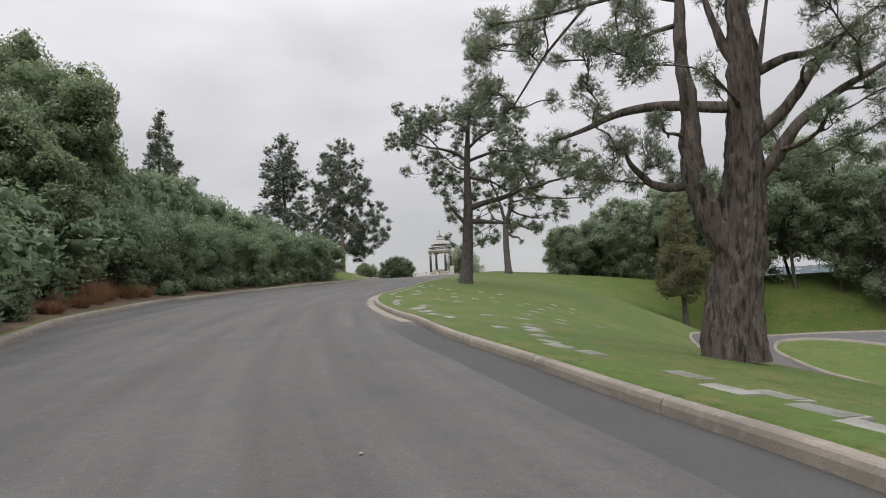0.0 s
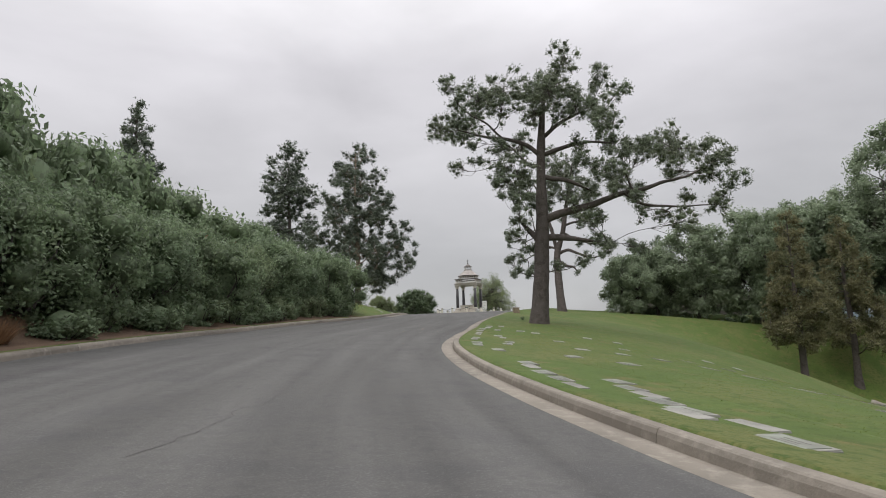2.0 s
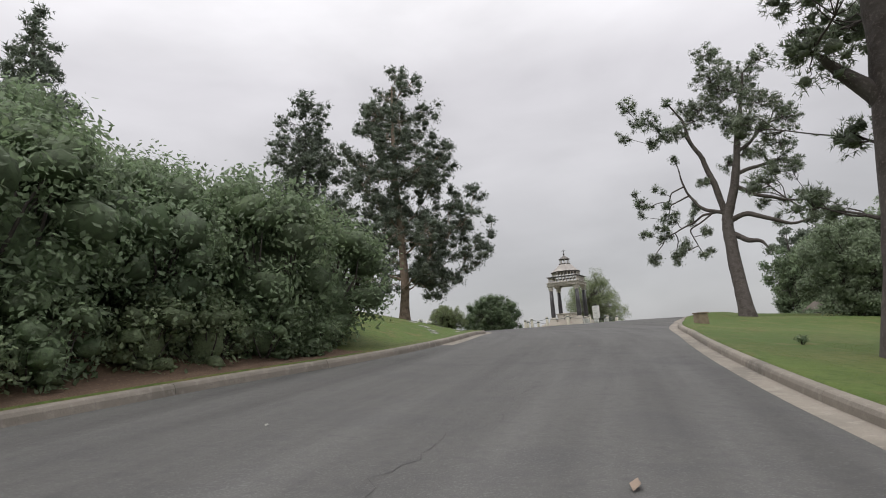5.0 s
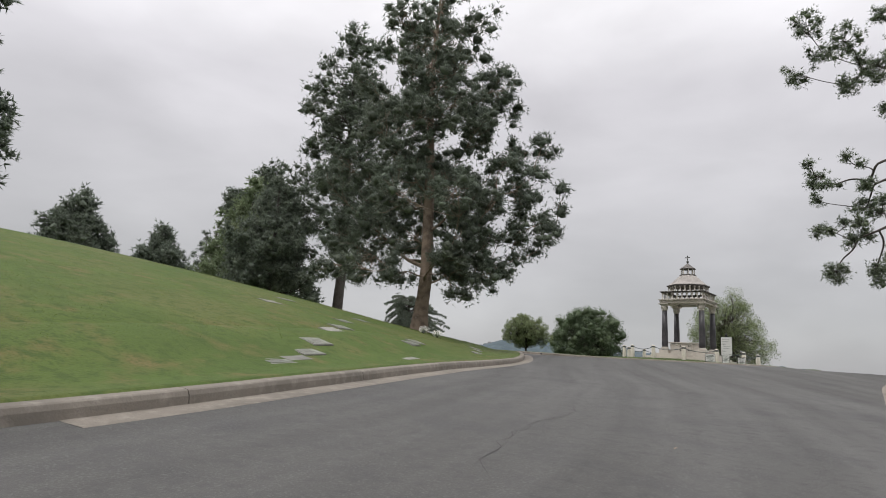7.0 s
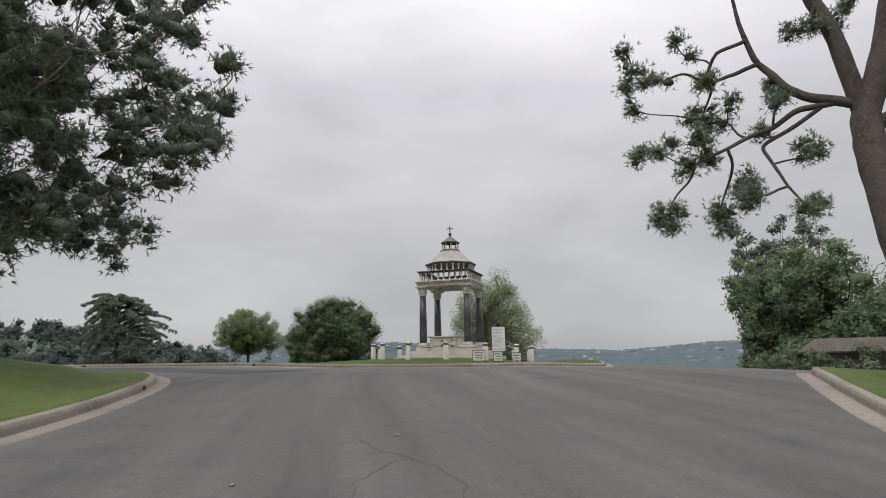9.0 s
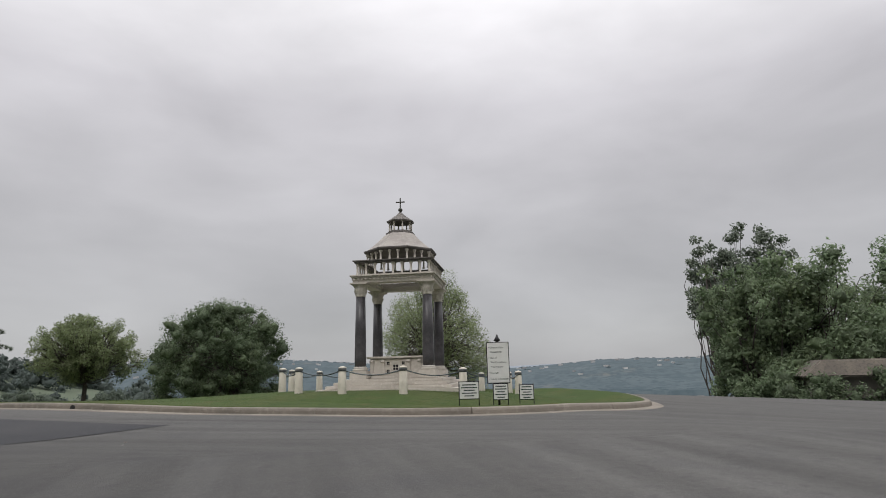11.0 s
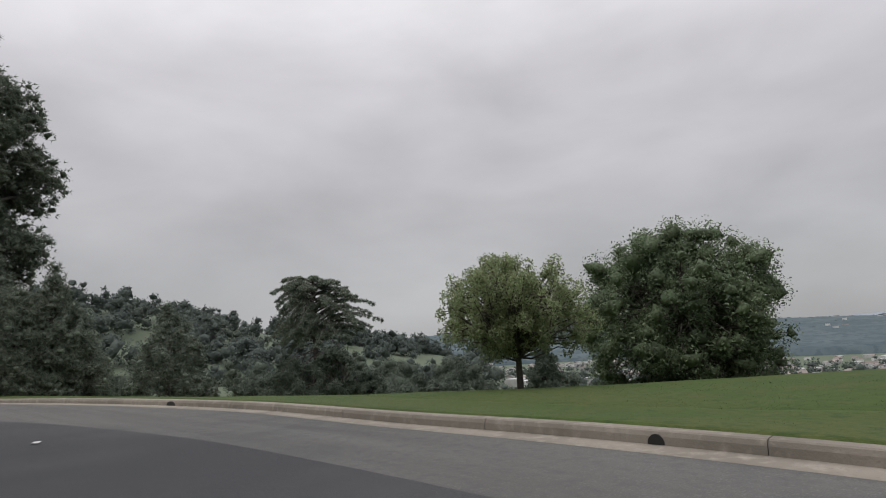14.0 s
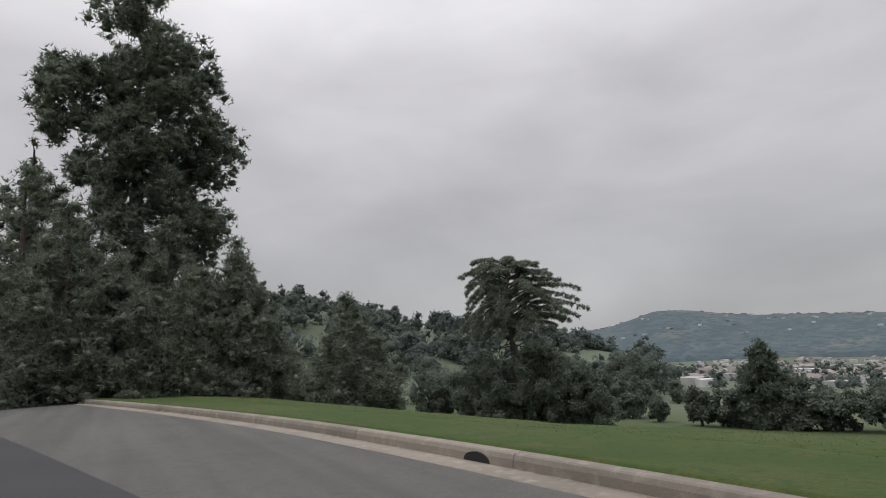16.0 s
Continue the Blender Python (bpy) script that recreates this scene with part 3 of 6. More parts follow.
# ---- trees ----


def grown(rng, nodes, a_min, c, steps=8, sag=.06):
    """A limb from the best place on the wood that stands already to c; adds itself to the wood."""
    P = np.array([n[0] for n in nodes])
    R = np.array([n[1] for n in nodes])
    d = np.linalg.norm(P - c, axis=1)
    cost = d + 1.3 * np.clip(P[:, 2] - c[2] + .25 * d, 0, None) + np.where(P[:, 2] < a_min, 50, 0) + .12 * np.arange(len(P)) / len(P)
    k = int(np.argmin(cost))
    r0 = min(R[k] * .7, .022 * d[k] + .03)
    p = bend(P[k], c, rng, rng.uniform(-.5, 1) * sag, steps, .055)
    rr = np.linspace(max(r0, .02), .016, steps)
    for q, r in list(zip(p, rr))[2:-1]:
        nodes.append((q, r))
    return p, rr


def pine(name, at, tips, seed, label, leaders, trunk_r=.4, bark=BARK, leaf=NEEDLES, turn=0.0, bare=3.0, sub=7, tufts=40, needle=(.3, .05), depth=.5, twin=False, flare=1.5, furrow=0.0, squash=.92, core=0.0, per=6, pom=0.0, second=.62, wander=.38, limb=.62, flare_h=0.0, lean=0.0):
    """A tree with trunk and leaders, limbs grown out to its clumps, and a crown of needle tufts.
    leaders: lines of (sideways, up), the first from the ground; tips: (sideways, up, radius) of the clumps."""
    rng = np.random.default_rng(seed)
    tree = thing(name, pose(*at, 0, 0, turn), label, "tree")
    nodes, ends = [], []
    end_r = float(np.median([t[2] for t in tips])) * .9
    for i, line in enumerate(leaders):
        L = np.array([(x, lean * min(max(z, 0) / 7, 1) + ((rng.uniform(-.5, .5) * .35 * abs(x)) if i and k > 1 else 0), z) for k, (x, z) in enumerate(line)], float)
        if i:
            stem = np.array([n[0] for n in nodes])
            gap = np.linalg.norm((stem - L[0]) * np.array([1, .6, 1]), axis=1)
            L[0] = stem[int(np.argmin(gap))]
        s = np.linspace(0, len(L) - 1, (len(L) - 1) * (12 if furrow and not i else 5) + 1)
        P = np.stack([np.interp(s, range(len(L)), L[:, k]) for k in range(3)], -1)
        for _ in range(2):
            P[1:-1] = (P[:-2] + 2 * P[1:-1] + P[2:]) / 4
        u = np.linspace(0, 1, len(P))
        if i:
            P += np.array([noise.noise_vector(Vector(q) * .55 + Vector((seed, i, 0))) for q in P]) * wander * np.minimum(1, u * 4)[:, None]
        if i:
            P0 = np.array([n[0] for n in nodes])
            r0 = nodes[int(np.argmin(np.linalg.norm(P0 - P[0], axis=1)))][1] * (second if i == 1 else limb)
        else:
            r0 = trunk_r
        R = r0 * (1 - .9 * u ** 1.4) + .02
        if not i:
            P[0, 2] -= .3
            R *= 1 + (flare - 1) * np.exp(-np.clip(P[:, 2], 0, None) / (flare_h or trunk_r * 1.4))
        V, F = tube(P, R, 64 if furrow and not i else 16 if not i else 12)
        if furrow:
            n = len(V) // len(P)
            a = np.tile(np.arange(n) / n * 2 * np.pi, len(P))
            c = np.repeat(P, n, axis=0)
            out = V - c
            out /= np.linalg.norm(out, axis=1)[:, None] + 1e-9
            deep = np.array([abs(noise.noise(Vector((math.cos(t) * 7, math.sin(t) * 7, z * 1.1)))) + .5 * abs(noise.noise(Vector((math.cos(t) * 15, math.sin(t) * 15, z * 3)))) for t, z in zip(a, V[:, 2])])
            V = V + out * ((deep - .3) * furrow * np.minimum(np.repeat(R, n) * 2.2, 1))[:, None]
        else:
            V = V + np.array([noise.noise_vector(Vector(p) * 2.5) for p in V]) * r0 * .12
        part("trunk" if not i else "leader", mesh_of("trunk" if not i else "leader", V, F, bark, True), tree)
        nodes += [(p, r) for p, r in zip(P, R)]
        if i:
            ends.append((P[-1][0], P[-1][2], end_r, P[-1][1]))
    cs, rs, wood = [], [], []
    full = [tuple(t) for t in tips] + ends
    if twin:
        full += [(t[0] * rng.uniform(.3, .9), t[1] + rng.uniform(-.6, .6), t[2] * .9) for t in tips]
    axis = np.array([n[0] for n in nodes])
    order = sorted(full, key=lambda t: np.min(np.hypot(axis[:, 0] - t[0], axis[:, 2] - t[1])))
    wide = max(abs(t[0]) for t in tips)
    count = 0
    for dx, dz, r, *deep in order:
        room = depth * math.sqrt(max(.08, 1 - (dx / (wide * 1.15)) ** 2)) * wide
        count += 1
        c = np.array([dx, deep[0] if deep else lean + (1 if count % 2 else -1) * rng.uniform(.1, 1) * room, dz])
        p, rr = grown(rng, nodes, bare, c)
        wood.append(tube(p, rr, 7))
        for _ in range(max(3, int(sub * r ** 2 + 2)) if pom else max(2, int(sub * min(r, 1.6) ** 1.3))):
            o = unit(rng, 1)[0] * np.array([1, 1, .98]) * (max(r - pom * .5, .15) * rng.uniform(.35, 1) if pom else r * rng.uniform(.2, .72))
            cs.append(c + o)
            rs.append(pom * rng.uniform(.65, 1.25) if pom else r * rng.uniform(.38, .6))
            q = p[rng.integers(4, 8)]
            wood.append(tube(bend(q, c + o, rng, .03, 4, .09), np.linspace(rr[4] * .6 + .006, .007, 4), 3))
    part("branchwork", mesh_of("branchwork", *join(wood), bark, True), tree)
    cs, rs = np.array(cs), np.array(rs)
    if core:
        lump = []
        for c, r in zip(cs, rs):
            v, f = blob(rng, r * core * .78, .8, .55, 1)
            lump.append((v + c, f))
        part("inner_foliage", mesh_of("inner_foliage", *join(lump), leaf), tree)
    part("crown", mesh_of("crown", *needles(rng, cs, rs, tufts, per, needle[0], needle[1], squash, .25), leaf), tree)
    return tree


def broadleaf(name, at, height, width, seed, label, leaf=HEDGE_LEAF, bark=BARK, trunk=.14, clear=.25, leafsize=.2, clumps=40, count=260, core=True, category="tree", top=1.0, group="", lobes=1.0, fine=1.0):
    """A rounded leafy tree: trunk, limbs, an uneven inner mass and leaves in clumps."""
    rng = np.random.default_rng(seed)
    tree = thing(name, pose(*at, 0, 0, rng.uniform(0, 360)), label, category, group)
    lo = height * clear
    hs = np.linspace(0, 1, 7)
    line = np.stack([.06 * height * np.sin(hs * 3) * rng.normal(), .06 * height * np.sin(hs * 2.5) * rng.normal(), hs * height * .8 - .25 * (hs == 0)], -1) * np.array([.4, .4, 1])
    V, F = tube(line, trunk * (1.15 - hs), 9)
    part("trunk", mesh_of("trunk", V, F, bark, True), tree)
    cs, rs, limbs = [], [], []
    mid, half = (height + lo) / 2, (height - lo) / 2
    for i in range(clumps):
        d = unit(rng, 1)[0]
        k = (rng.uniform(.55, .92) if i > clumps * .2 else rng.uniform(.1, .5)) * (1.14 - .14 * fine)
        up = d[2]
        taper = (1 - (1 - top) * max(0, up)) * (1 + .55 * lobes * noise.noise(Vector(d * 1.6) + Vector((seed, 0, 0))))
        k *= 1 + .3 * lobes * noise.noise(Vector(d * 2.1) + Vector((0, seed, 0)))
        c = np.array([d[0] * width / 2 * k * taper, d[1] * width / 2 * k * taper, mid + up * half * k])
        r = rng.uniform(.13, .27) * min(width, height - lo) * .55 * fine
        cs.append(c)
        rs.append(r)
        a = np.array([np.interp(rng.uniform(.25, .8), hs, line[:, j]) for j in range(3)])
        limbs.append(tube(bend(a, c, rng, 0, 5, .06), np.linspace(trunk * .35, .012, 5), 5))
    V, F = join(limbs)
    part("branchwork", mesh_of("branchwork", V, F, bark, True), tree)
    if core:
        lump = []
        for c, r in zip(cs, rs):
            v, f = blob(rng, r * .55, .85, .6, 1)
            lump.append((v + c, f))
        V, F = join(lump)
        part("inner_foliage", mesh_of("inner_foliage", V, F, leaf), tree)
    V, F = leaves(rng, cs, rs, count, leafsize, .85 + .8 * (1 - fine), .62 - .4 * (1 - fine))
    part("crown", mesh_of("crown", V, F, leaf), tree)
    return tree


def on_land(x, y, sink=.0):
    return (x, y, float(land_z(x, y)) - sink)


BIG = [(-5.4, 8.5, .55), (-4.9, 8.9, .48), (-5.7, 8.2, .4), (-5.5, 7.5, .54), (-5.2, 6.9, .53), (-4.5, 7.4, .46), (-4.0, 7.8, .46), (-3.6, 7.4, .37), (-3.7, 6.8, .27), (-4.3, 8.3, .39), (-4.0, 8.8, .47), (-3.3, 8.6, .46), (-2.7, 8.3, .45), (-2.3, 8.4, .45), (-3.0, 8.0, .27), (-2.3, 7.2, .29), (-2.3, 6.7, .43), (-2.4, 6.1, .36), (-1.8, 6.7, .4), (-1.1, 6.8, .5), (-1.4, 6.3, .43), (-1.1, 6.1, .4), (-1.6, 7.6, .41), (-1.2, 7.8, .37), (-2.1, 5.3, .35), (-2.0, 4.8, .42), (-1.5, 5.2, .39), (-1.2, 4.7, .49), (-2.6, 4.6, .39), (-2.9, 4.3, .35), (-2.4, 4.2, .31), (-1.8, 4.1, .25)]
BIG_B = [(-.9, 5.1, .35), (-.9, 4.1, .28), (.0, 3.8, .21), (-3.0, 6.9, .18), (-1.0, 5.6, .28), (.1, 5.8, .25), (.2, 6.5, .21), (2.2, 6.9, .44), (2.6, 7.1, .44), (3.1, 6.5, .44), (2.7, 6.1, .36), (2.0, 4.8, .35), (2.2, 4.5, .31), (2.8, 4.7, .35), (3.1, 5.0, .28), (3.0, 4.0, .28), (1.5, 4.5, .21), (2.0, 5.9, .28), (1.2, 5.4, .2), (3.2, 5.6, .29), (-.3, 9.2, .92), (.8, 9.1, .92), (1.9, 8.5, .91), (-1.6, 9.3, .77), (-2.9, 9.5, .78), (2.8, 8.0, .75), (3.7, 5.0, .57), (4.0, 6.3, .66)]
BIG_WOOD = [[(.05, .29), (.18, 1.4), (.38, 2.24), (.5, 3.08), (.59, 4.05), (.69, 5.28), (.78, 6.53), (.75, 7.3), (.74, 7.82), (.72, 8.87), (.83, 10.15)], [(.25, 2.22), (.01, 2.64), (-.25, 3.16), (-.38, 3.81), (-.43, 4.59), (-.41, 5.49), (-.37, 6.79), (-.4, 8.13), (-.39, 9.75)], [(.81, 3.65), (1.23, 4.14), (1.64, 4.74), (2.09, 5.2), (2.61, 5.52), (3.5, 5.91)], [(.89, 4.5), (1.36, 5.1), (1.71, 5.46), (2.17, 6.09), (2.62, 6.59), (3.34, 7.11)], [(.96, 5.98), (1.53, 6.36), (2.1, 6.41), (2.71, 6.56)], [(1.08, 6.08), (1.24, 7.05), (1.39, 8.15)], [(.7, 6.16), (.42, 6.74), (.27, 7.42), (.12, 7.98), (-.03, 8.96)], [(-.43, 3.82), (-.99, 3.89), (-1.34, 4.07), (-1.68, 4.51), (-1.78, 4.93)], [(.63, 5.36), (-.14, 5.59), (-1.21, 5.77), (-1.97, 5.71), (-2.65, 5.49), (-3.56, 5.43)], [(-.28, 7.43), (-1.07, 7.49), (-1.72, 7.3)], [(-.35, 7.98), (-1.24, 8.49), (-2.56, 8.57), (-3.7, 8.5), (-4.76, 8.39)], [(-2.55, 8.64), (-3.47, 7.64), (-4.11, 6.9), (-4.73, 6.59)]]
T1 = [(1.2, 18.0, 1.33), (2.8, 18.0, 1.14), (3.2, 16.8, .94), (-.0, 17.6, 1.06), (.3, 16.5, 1.31), (1.8, 16.4, 1.5), (1.6, 15.2, 1.29), (-1.2, 16.3, 1.31), (-2.5, 17.2, .83), (-3.5, 16.4, 1.31), (-4.9, 17.1, .95), (-5.5, 16.1, 1.13), (-6.1, 15.0, .93), (-6.3, 13.7, 1.03), (-4.8, 15.2, 1.3), (-3.0, 15.4, 1.3), (-1.4, 14.4, 1.28), (-.6, 13.3, 1.09), (.6, 14.2, 1.1), (5.2, 16.7, 1.06), (4.8, 15.9, .94), (3.8, 15.4, .93), (6.2, 14.8, .82), (5.8, 13.6, .81), (4.8, 13.5, .92), (5.7, 12.5, 1.02), (4.8, 12.1, .9), (3.5, 14.2, .92), (2.4, 13.3, .8), (3.3, 11.5, .79), (2.1, 11.1, .89), (6.8, 12.2, .66)]
T1_B = [(-4.0, 12.3, .65), (-3.2, 11.7, .65), (-4.8, 10.8, .64), (-1.8, 11.6, 1.07), (-1.5, 10.3, 1.13), (-.7, 9.8, 1.23), (-1.4, 9.0, .98), (-1.0, 7.7, .97), (-.2, 9.3, 1.05), (.6, 8.3, .98), (1.3, 8.8, .77), (-1.4, 6.5, .69), (-1.7, 4.5, .48), (-1.1, 3.5, .48), (.0, 5.1, .48), (-.3, 3.5, .34), (4.5, 10.5, .64), (4.8, 9.3, 1.06), (5.2, 8.4, 1.13), (6.0, 10.7, 1.01), (6.1, 9.7, .71), (3.5, 10.3, .71), (3.8, 9.2, .49), (2.9, 7.9, .7), (3.4, 6.5, .62), (4.6, 7.1, .77), (7.3, 11.1, 1.09), (8.3, 11.7, 1.03), (8.5, 10.5, 1.38), (9.8, 11.9, 1.3), (10.4, 11.1, 1.03), (9.6, 10.0, 1.09)]
T1_C = [(10.5, 9.9, .81), (11.9, 10.3, 1.04), (11.5, 9.5, .74), (12.3, 8.2, .92), (11.9, 7.3, .73), (11.3, 8.7, .66), (9.8, 7.6, .65), (9.0, 7.0, .78), (7.3, 7.2, .78), (6.8, 8.6, .78), (7.4, 9.0, .64), (6.2, 7.1, .63), (5.1, 5.7, .63), (6.6, 5.1, .77), (6.9, 4.4, .63), (9.0, 5.6, .99), (4.7, 4.4, .62), (3.3, 3.6, .62), (1.6, 3.8, .51)]
T1_WOOD = [[(.07, -.24), (.43, 3.0), (.7, 6.38), (.74, 8.46), (.92, 11.99), (1.16, 14.5), (1.56, 17.77)], [(.97, 6.88), (1.98, 7.24), (3.49, 7.59), (4.65, 8.03), (5.96, 8.32), (7.54, 8.31), (9.43, 8.67), (11.03, 9.36)], [(5.95, 8.26), (7.45, 7.34), (9.27, 7.02), (11.36, 6.77)], [(.87, 11.28), (-.02, 12.16), (-1.72, 12.64), (-3.45, 13.39), (-4.68, 13.79)], [(-1.72, 12.72), (-2.71, 13.86), (-3.72, 14.91), (-4.75, 15.98)], [(1.36, 12.48), (2.46, 13.61), (3.52, 14.39), (4.54, 14.62)], [(1.29, 11.41), (2.67, 11.97), (4.34, 12.14), (5.61, 11.65)], [(1.34, 9.81), (2.8, 9.31), (4.05, 8.57)], [(1.21, 5.65), (2.83, 5.46), (4.41, 5.07)], [(.34, 5.03), (-.26, 6.11), (-.71, 6.84)]]
T2 = [(-6.2, 17.2, .88), (-5.9, 16.2, .73), (-6.9, 15.2, .68), (-4.7, 15.4, .87), (-4.2, 14.6, 1.05), (-3.3, 14.8, .86), (-2.2, 16.7, .97), (-1.7, 15.8, .86), (-2.6, 14.0, .71), (-4.9, 14.0, .48), (.3, 11.8, .75), (-.0, 19.3, 1.08), (1.3, 18.7, 1.22), (2.6, 18.5, 1.08), (3.5, 18.5, .98), (-.1, 17.7, 1.36)]
T2_LOW = [(-6.2, 9.7, .35), (-6.0, 9.2, .44), (-6.3, 9.0, .38), (-6.1, 8.3, .38), (-4.8, 9.9, .36), (-4.4, 9.7, .21), (-4.1, 8.6, .38), (-4.2, 8.4, .31), (-3.9, 7.5, .48), (-3.6, 7.7, .31), (-4.6, 7.6, .24), (-6.0, 6.8, .47), (-5.6, 6.6, .37), (-5.1, 7.1, .3), (-4.4, 6.8, .47), (-4.3, 6.4, .42), (-5.6, 4.8, .4), (-5.4, 4.4, .35), (-4.1, 4.7, .41), (-3.9, 4.3, .36), (-3.3, 5.7, .47), (-3.2, 5.3, .37), (-3.5, 5.1, .33), (-1.8, 6.3, .43), (-1.6, 6.2, .38), (-1.7, 5.0, .37), (-2.5, 7.6, .38), (-2.2, 8.0, .44), (-2.2, 8.5, .39), (-2.7, 7.1, .38), (-1.6, 9.9, .52), (-1.2, 9.8, .45)]
T2_LIMBS = [[(-.75, 7.22), (-1.46, 7.78), (-2.08, 8.19), (-2.58, 9.24), (-3.08, 10.51), (-3.3, 11.95)], [(-2.92, 10.05), (-3.7, 9.34), (-4.11, 8.82), (-4.7, 8.74), (-5.47, 8.51)], [(-.89, 7.16), (-1.76, 7.51), (-2.46, 7.21), (-3.18, 6.82), (-3.93, 6.28), (-4.72, 6.13)], [(-4.57, 6.19), (-5.14, 5.38), (-5.34, 4.69)], [(-3.85, 6.35), (-3.78, 5.71), (-4.0, 4.89)], [(-1.14, 7.19), (-2.08, 7.0), (-2.73, 6.61), (-2.67, 5.91), (-2.49, 5.21), (-2.09, 4.65)], [(-2.45, 5.2), (-2.98, 4.95), (-3.52, 4.85)], [(-2.81, 9.03), (-3.38, 8.96), (-3.91, 8.62), (-4.11, 8.07)]]
T2_B = [(-.8, 16.7, 1.35), (.6, 16.8, 1.45), (2.0, 17.1, 1.07), (.1, 15.6, 1.34), (1.3, 15.1, 1.34), (.8, 14.1, 1.14), (2.3, 15.1, .96), (2.9, 15.6, .77), (3.7, 15.8, .77), (3.9, 14.4, .67), (4.5, 15.1, .67), (4.4, 13.4, 1.04), (3.6, 12.6, .85), (4.4, 12.2, .66), (1.7, 12.3, .75), (2.3, 11.3, .75), (3.5, 10.9, .94), (4.3, 10.1, .93), (2.8, 10.0, .65), (2.1, 8.4, .65), (3.5, 8.2, .46), (4.7, 8.2, .56), (5.9, 7.9, .56), (5.0, 6.5, .74), (2.9, 6.8, .55)]
T2_WOOD = [[(.09, -.53), (-.07, 1.7), (-.23, 3.77), (-.33, 6.3), (-.3, 7.35), (.41, 9.15), (.88, 11.22), (1.21, 13.33), (1.69, 15.43), (2.2, 17.98)], [(-.67, 7.12), (-.73, 9.8), (-1.13, 11.2), (-1.84, 13.36), (-2.39, 15.31), (-3.26, 16.69)], [(1.03, 12.06), (2.16, 12.89), (3.38, 13.69), (4.37, 14.31)], [(.84, 10.15), (1.84, 10.59), (3.31, 10.71), (4.72, 10.63)], [(.73, 9.31), (1.93, 8.66), (3.64, 8.06), (5.66, 7.78)], [(-.25, 6.84), (1.02, 7.43), (2.38, 6.7), (4.07, 6.23), (5.11, 6.34)], [(-.19, 6.19), (.75, 5.5), (1.79, 5.15), (2.22, 4.35)]]
LA = [(.1, 18.5, 1.01), (1.2, 17, 1.21), (-1, 16.7, 1.21), (-1.9, 15, 1.13), (-2.9, 14.4, .61), (2, 15.2, 1.01), (-.2, 14.6, 1.42), (1.5, 13.3, 1.21), (-.7, 12.5, 1.62), (-2.4, 12.1, 1.01), (-3.8, 12.5, .81), (-2.8, 10.4, 1.21), (3.6, 12.8, 1.21), (4.4, 12.4, .81), (2.7, 11.6, 1.21), (.9, 10.8, 1.42), (-1.2, 10, 1.62), (2.2, 9.9, 1.01), (.9, 8.2, 1.42), (3, 8.2, 1.21), (2, 6.1, 1.62), (1.6, 4.5, 1.21), (1.1, 3.3, .81), (5.2, 9.8, 1.01), (5.5, 8.1, 1.01), (4.6, 6.9, .81), (6.3, 6, .73), (5.6, 4.8, .73), (4.4, 3.4, .89), (3.2, 3.2, .61), (3.2, 4.9, .81)]
LA_LOW = [(-.4, 7, 1.62), (-1.6, 8.3, 1.21), (-4.3, 9, 1.3), (-3.2, 7.3, 1.5), (-5.1, 7.4, 1.1), (-2.4, 5.6, 1.4), (-4.5, 5.2, 1.3), (-.6, 4.6, 1.3), (-3.4, 3.6, 1.2), (-1.8, 2.9, .9), (-4.6, 2.9, .9)]
LA_NEAR = [(2, 1.7, .6, -2.5), (2.5, 2.4, .7, -2.5), (1.6, 2.8, .8, -2.5), (2.2, 3.5, .8, -2.2), (3.4, 3.1, .7, -2.2), (4.3, 3.6, .7, -2.2), (5.4, 4, .6, -2), (6.2, 5, .6, -2), (6.6, 6.2, .5, -2), (6.6, 7.2, .45, -2), (5.5, 5.4, .7, -2.2), (4.4, 4.9, .75, -2.4), (3.2, 4.4, .8, -2.6), (5.9, 9, .7, -2), (5.2, 8, .8, -2.2), (4.3, 7, 1, -2.6), (3.1, 6.1, 1, -2.8), (5.5, 9.6, .7, -2)]
LB = [(-.3, 20.6, 1.2), (.9, 19.4, 1.4), (-1.9, 19.3, 1), (-1, 17.3, 1.7), (-2.9, 16.7, 1), (1.4, 17.4, 1.5), (-2.9, 14.7, 1.1), (-1, 14.7, 2), (1.3, 14.8, 1.7), (2.8, 15.3, 1), (-1.5, 12.7, 1.5), (.8, 12.5, 1.6), (3.2, 13.3, 1.2), (-3, 12.4, 1.2), (2.4, 10.6, 1.7), (-1, 10, 1.8), (-3, 9.6, 1.6), (.6, 8, 1.8), (-2.2, 7, 1.8), (2.8, 7.4, 1.6), (0, 5, 1.6)]
pine("pine_tree", on_land(6.1, 13.0), [(x, z, r * 1.25) for x, z, r in BIG + BIG_B], 3, "huge old pine with deeply furrowed grey-brown bark", BIG_WOOD, .43, turn=-25, bare=3.2, sub=24, tufts=26, needle=(.15, .013), flare=1.5, flare_h=1.3, furrow=.24, limb=.36, depth=.4, per=7, pom=.2, core=0, second=.74, bark=FURROWED_BARK, wander=.12)
pine("pine_tree", on_land(2.1, 55.25), [(x, min(z, 3.5 + .75 * z), r * 1.22) for x, z, r in T1 + T1_B + T1_C], 5, "tall pine with one long leaning bough on the lawn", [[(x, min(z, 3.5 + .75 * z)) for x, z in line] for line in T1_WOOD], .52, turn=-11, bare=3, sub=10, tufts=25, needle=(.165, .027), depth=.38, per=6, pom=.38, core=.5, wander=.2, flare=1.35, limb=.5)
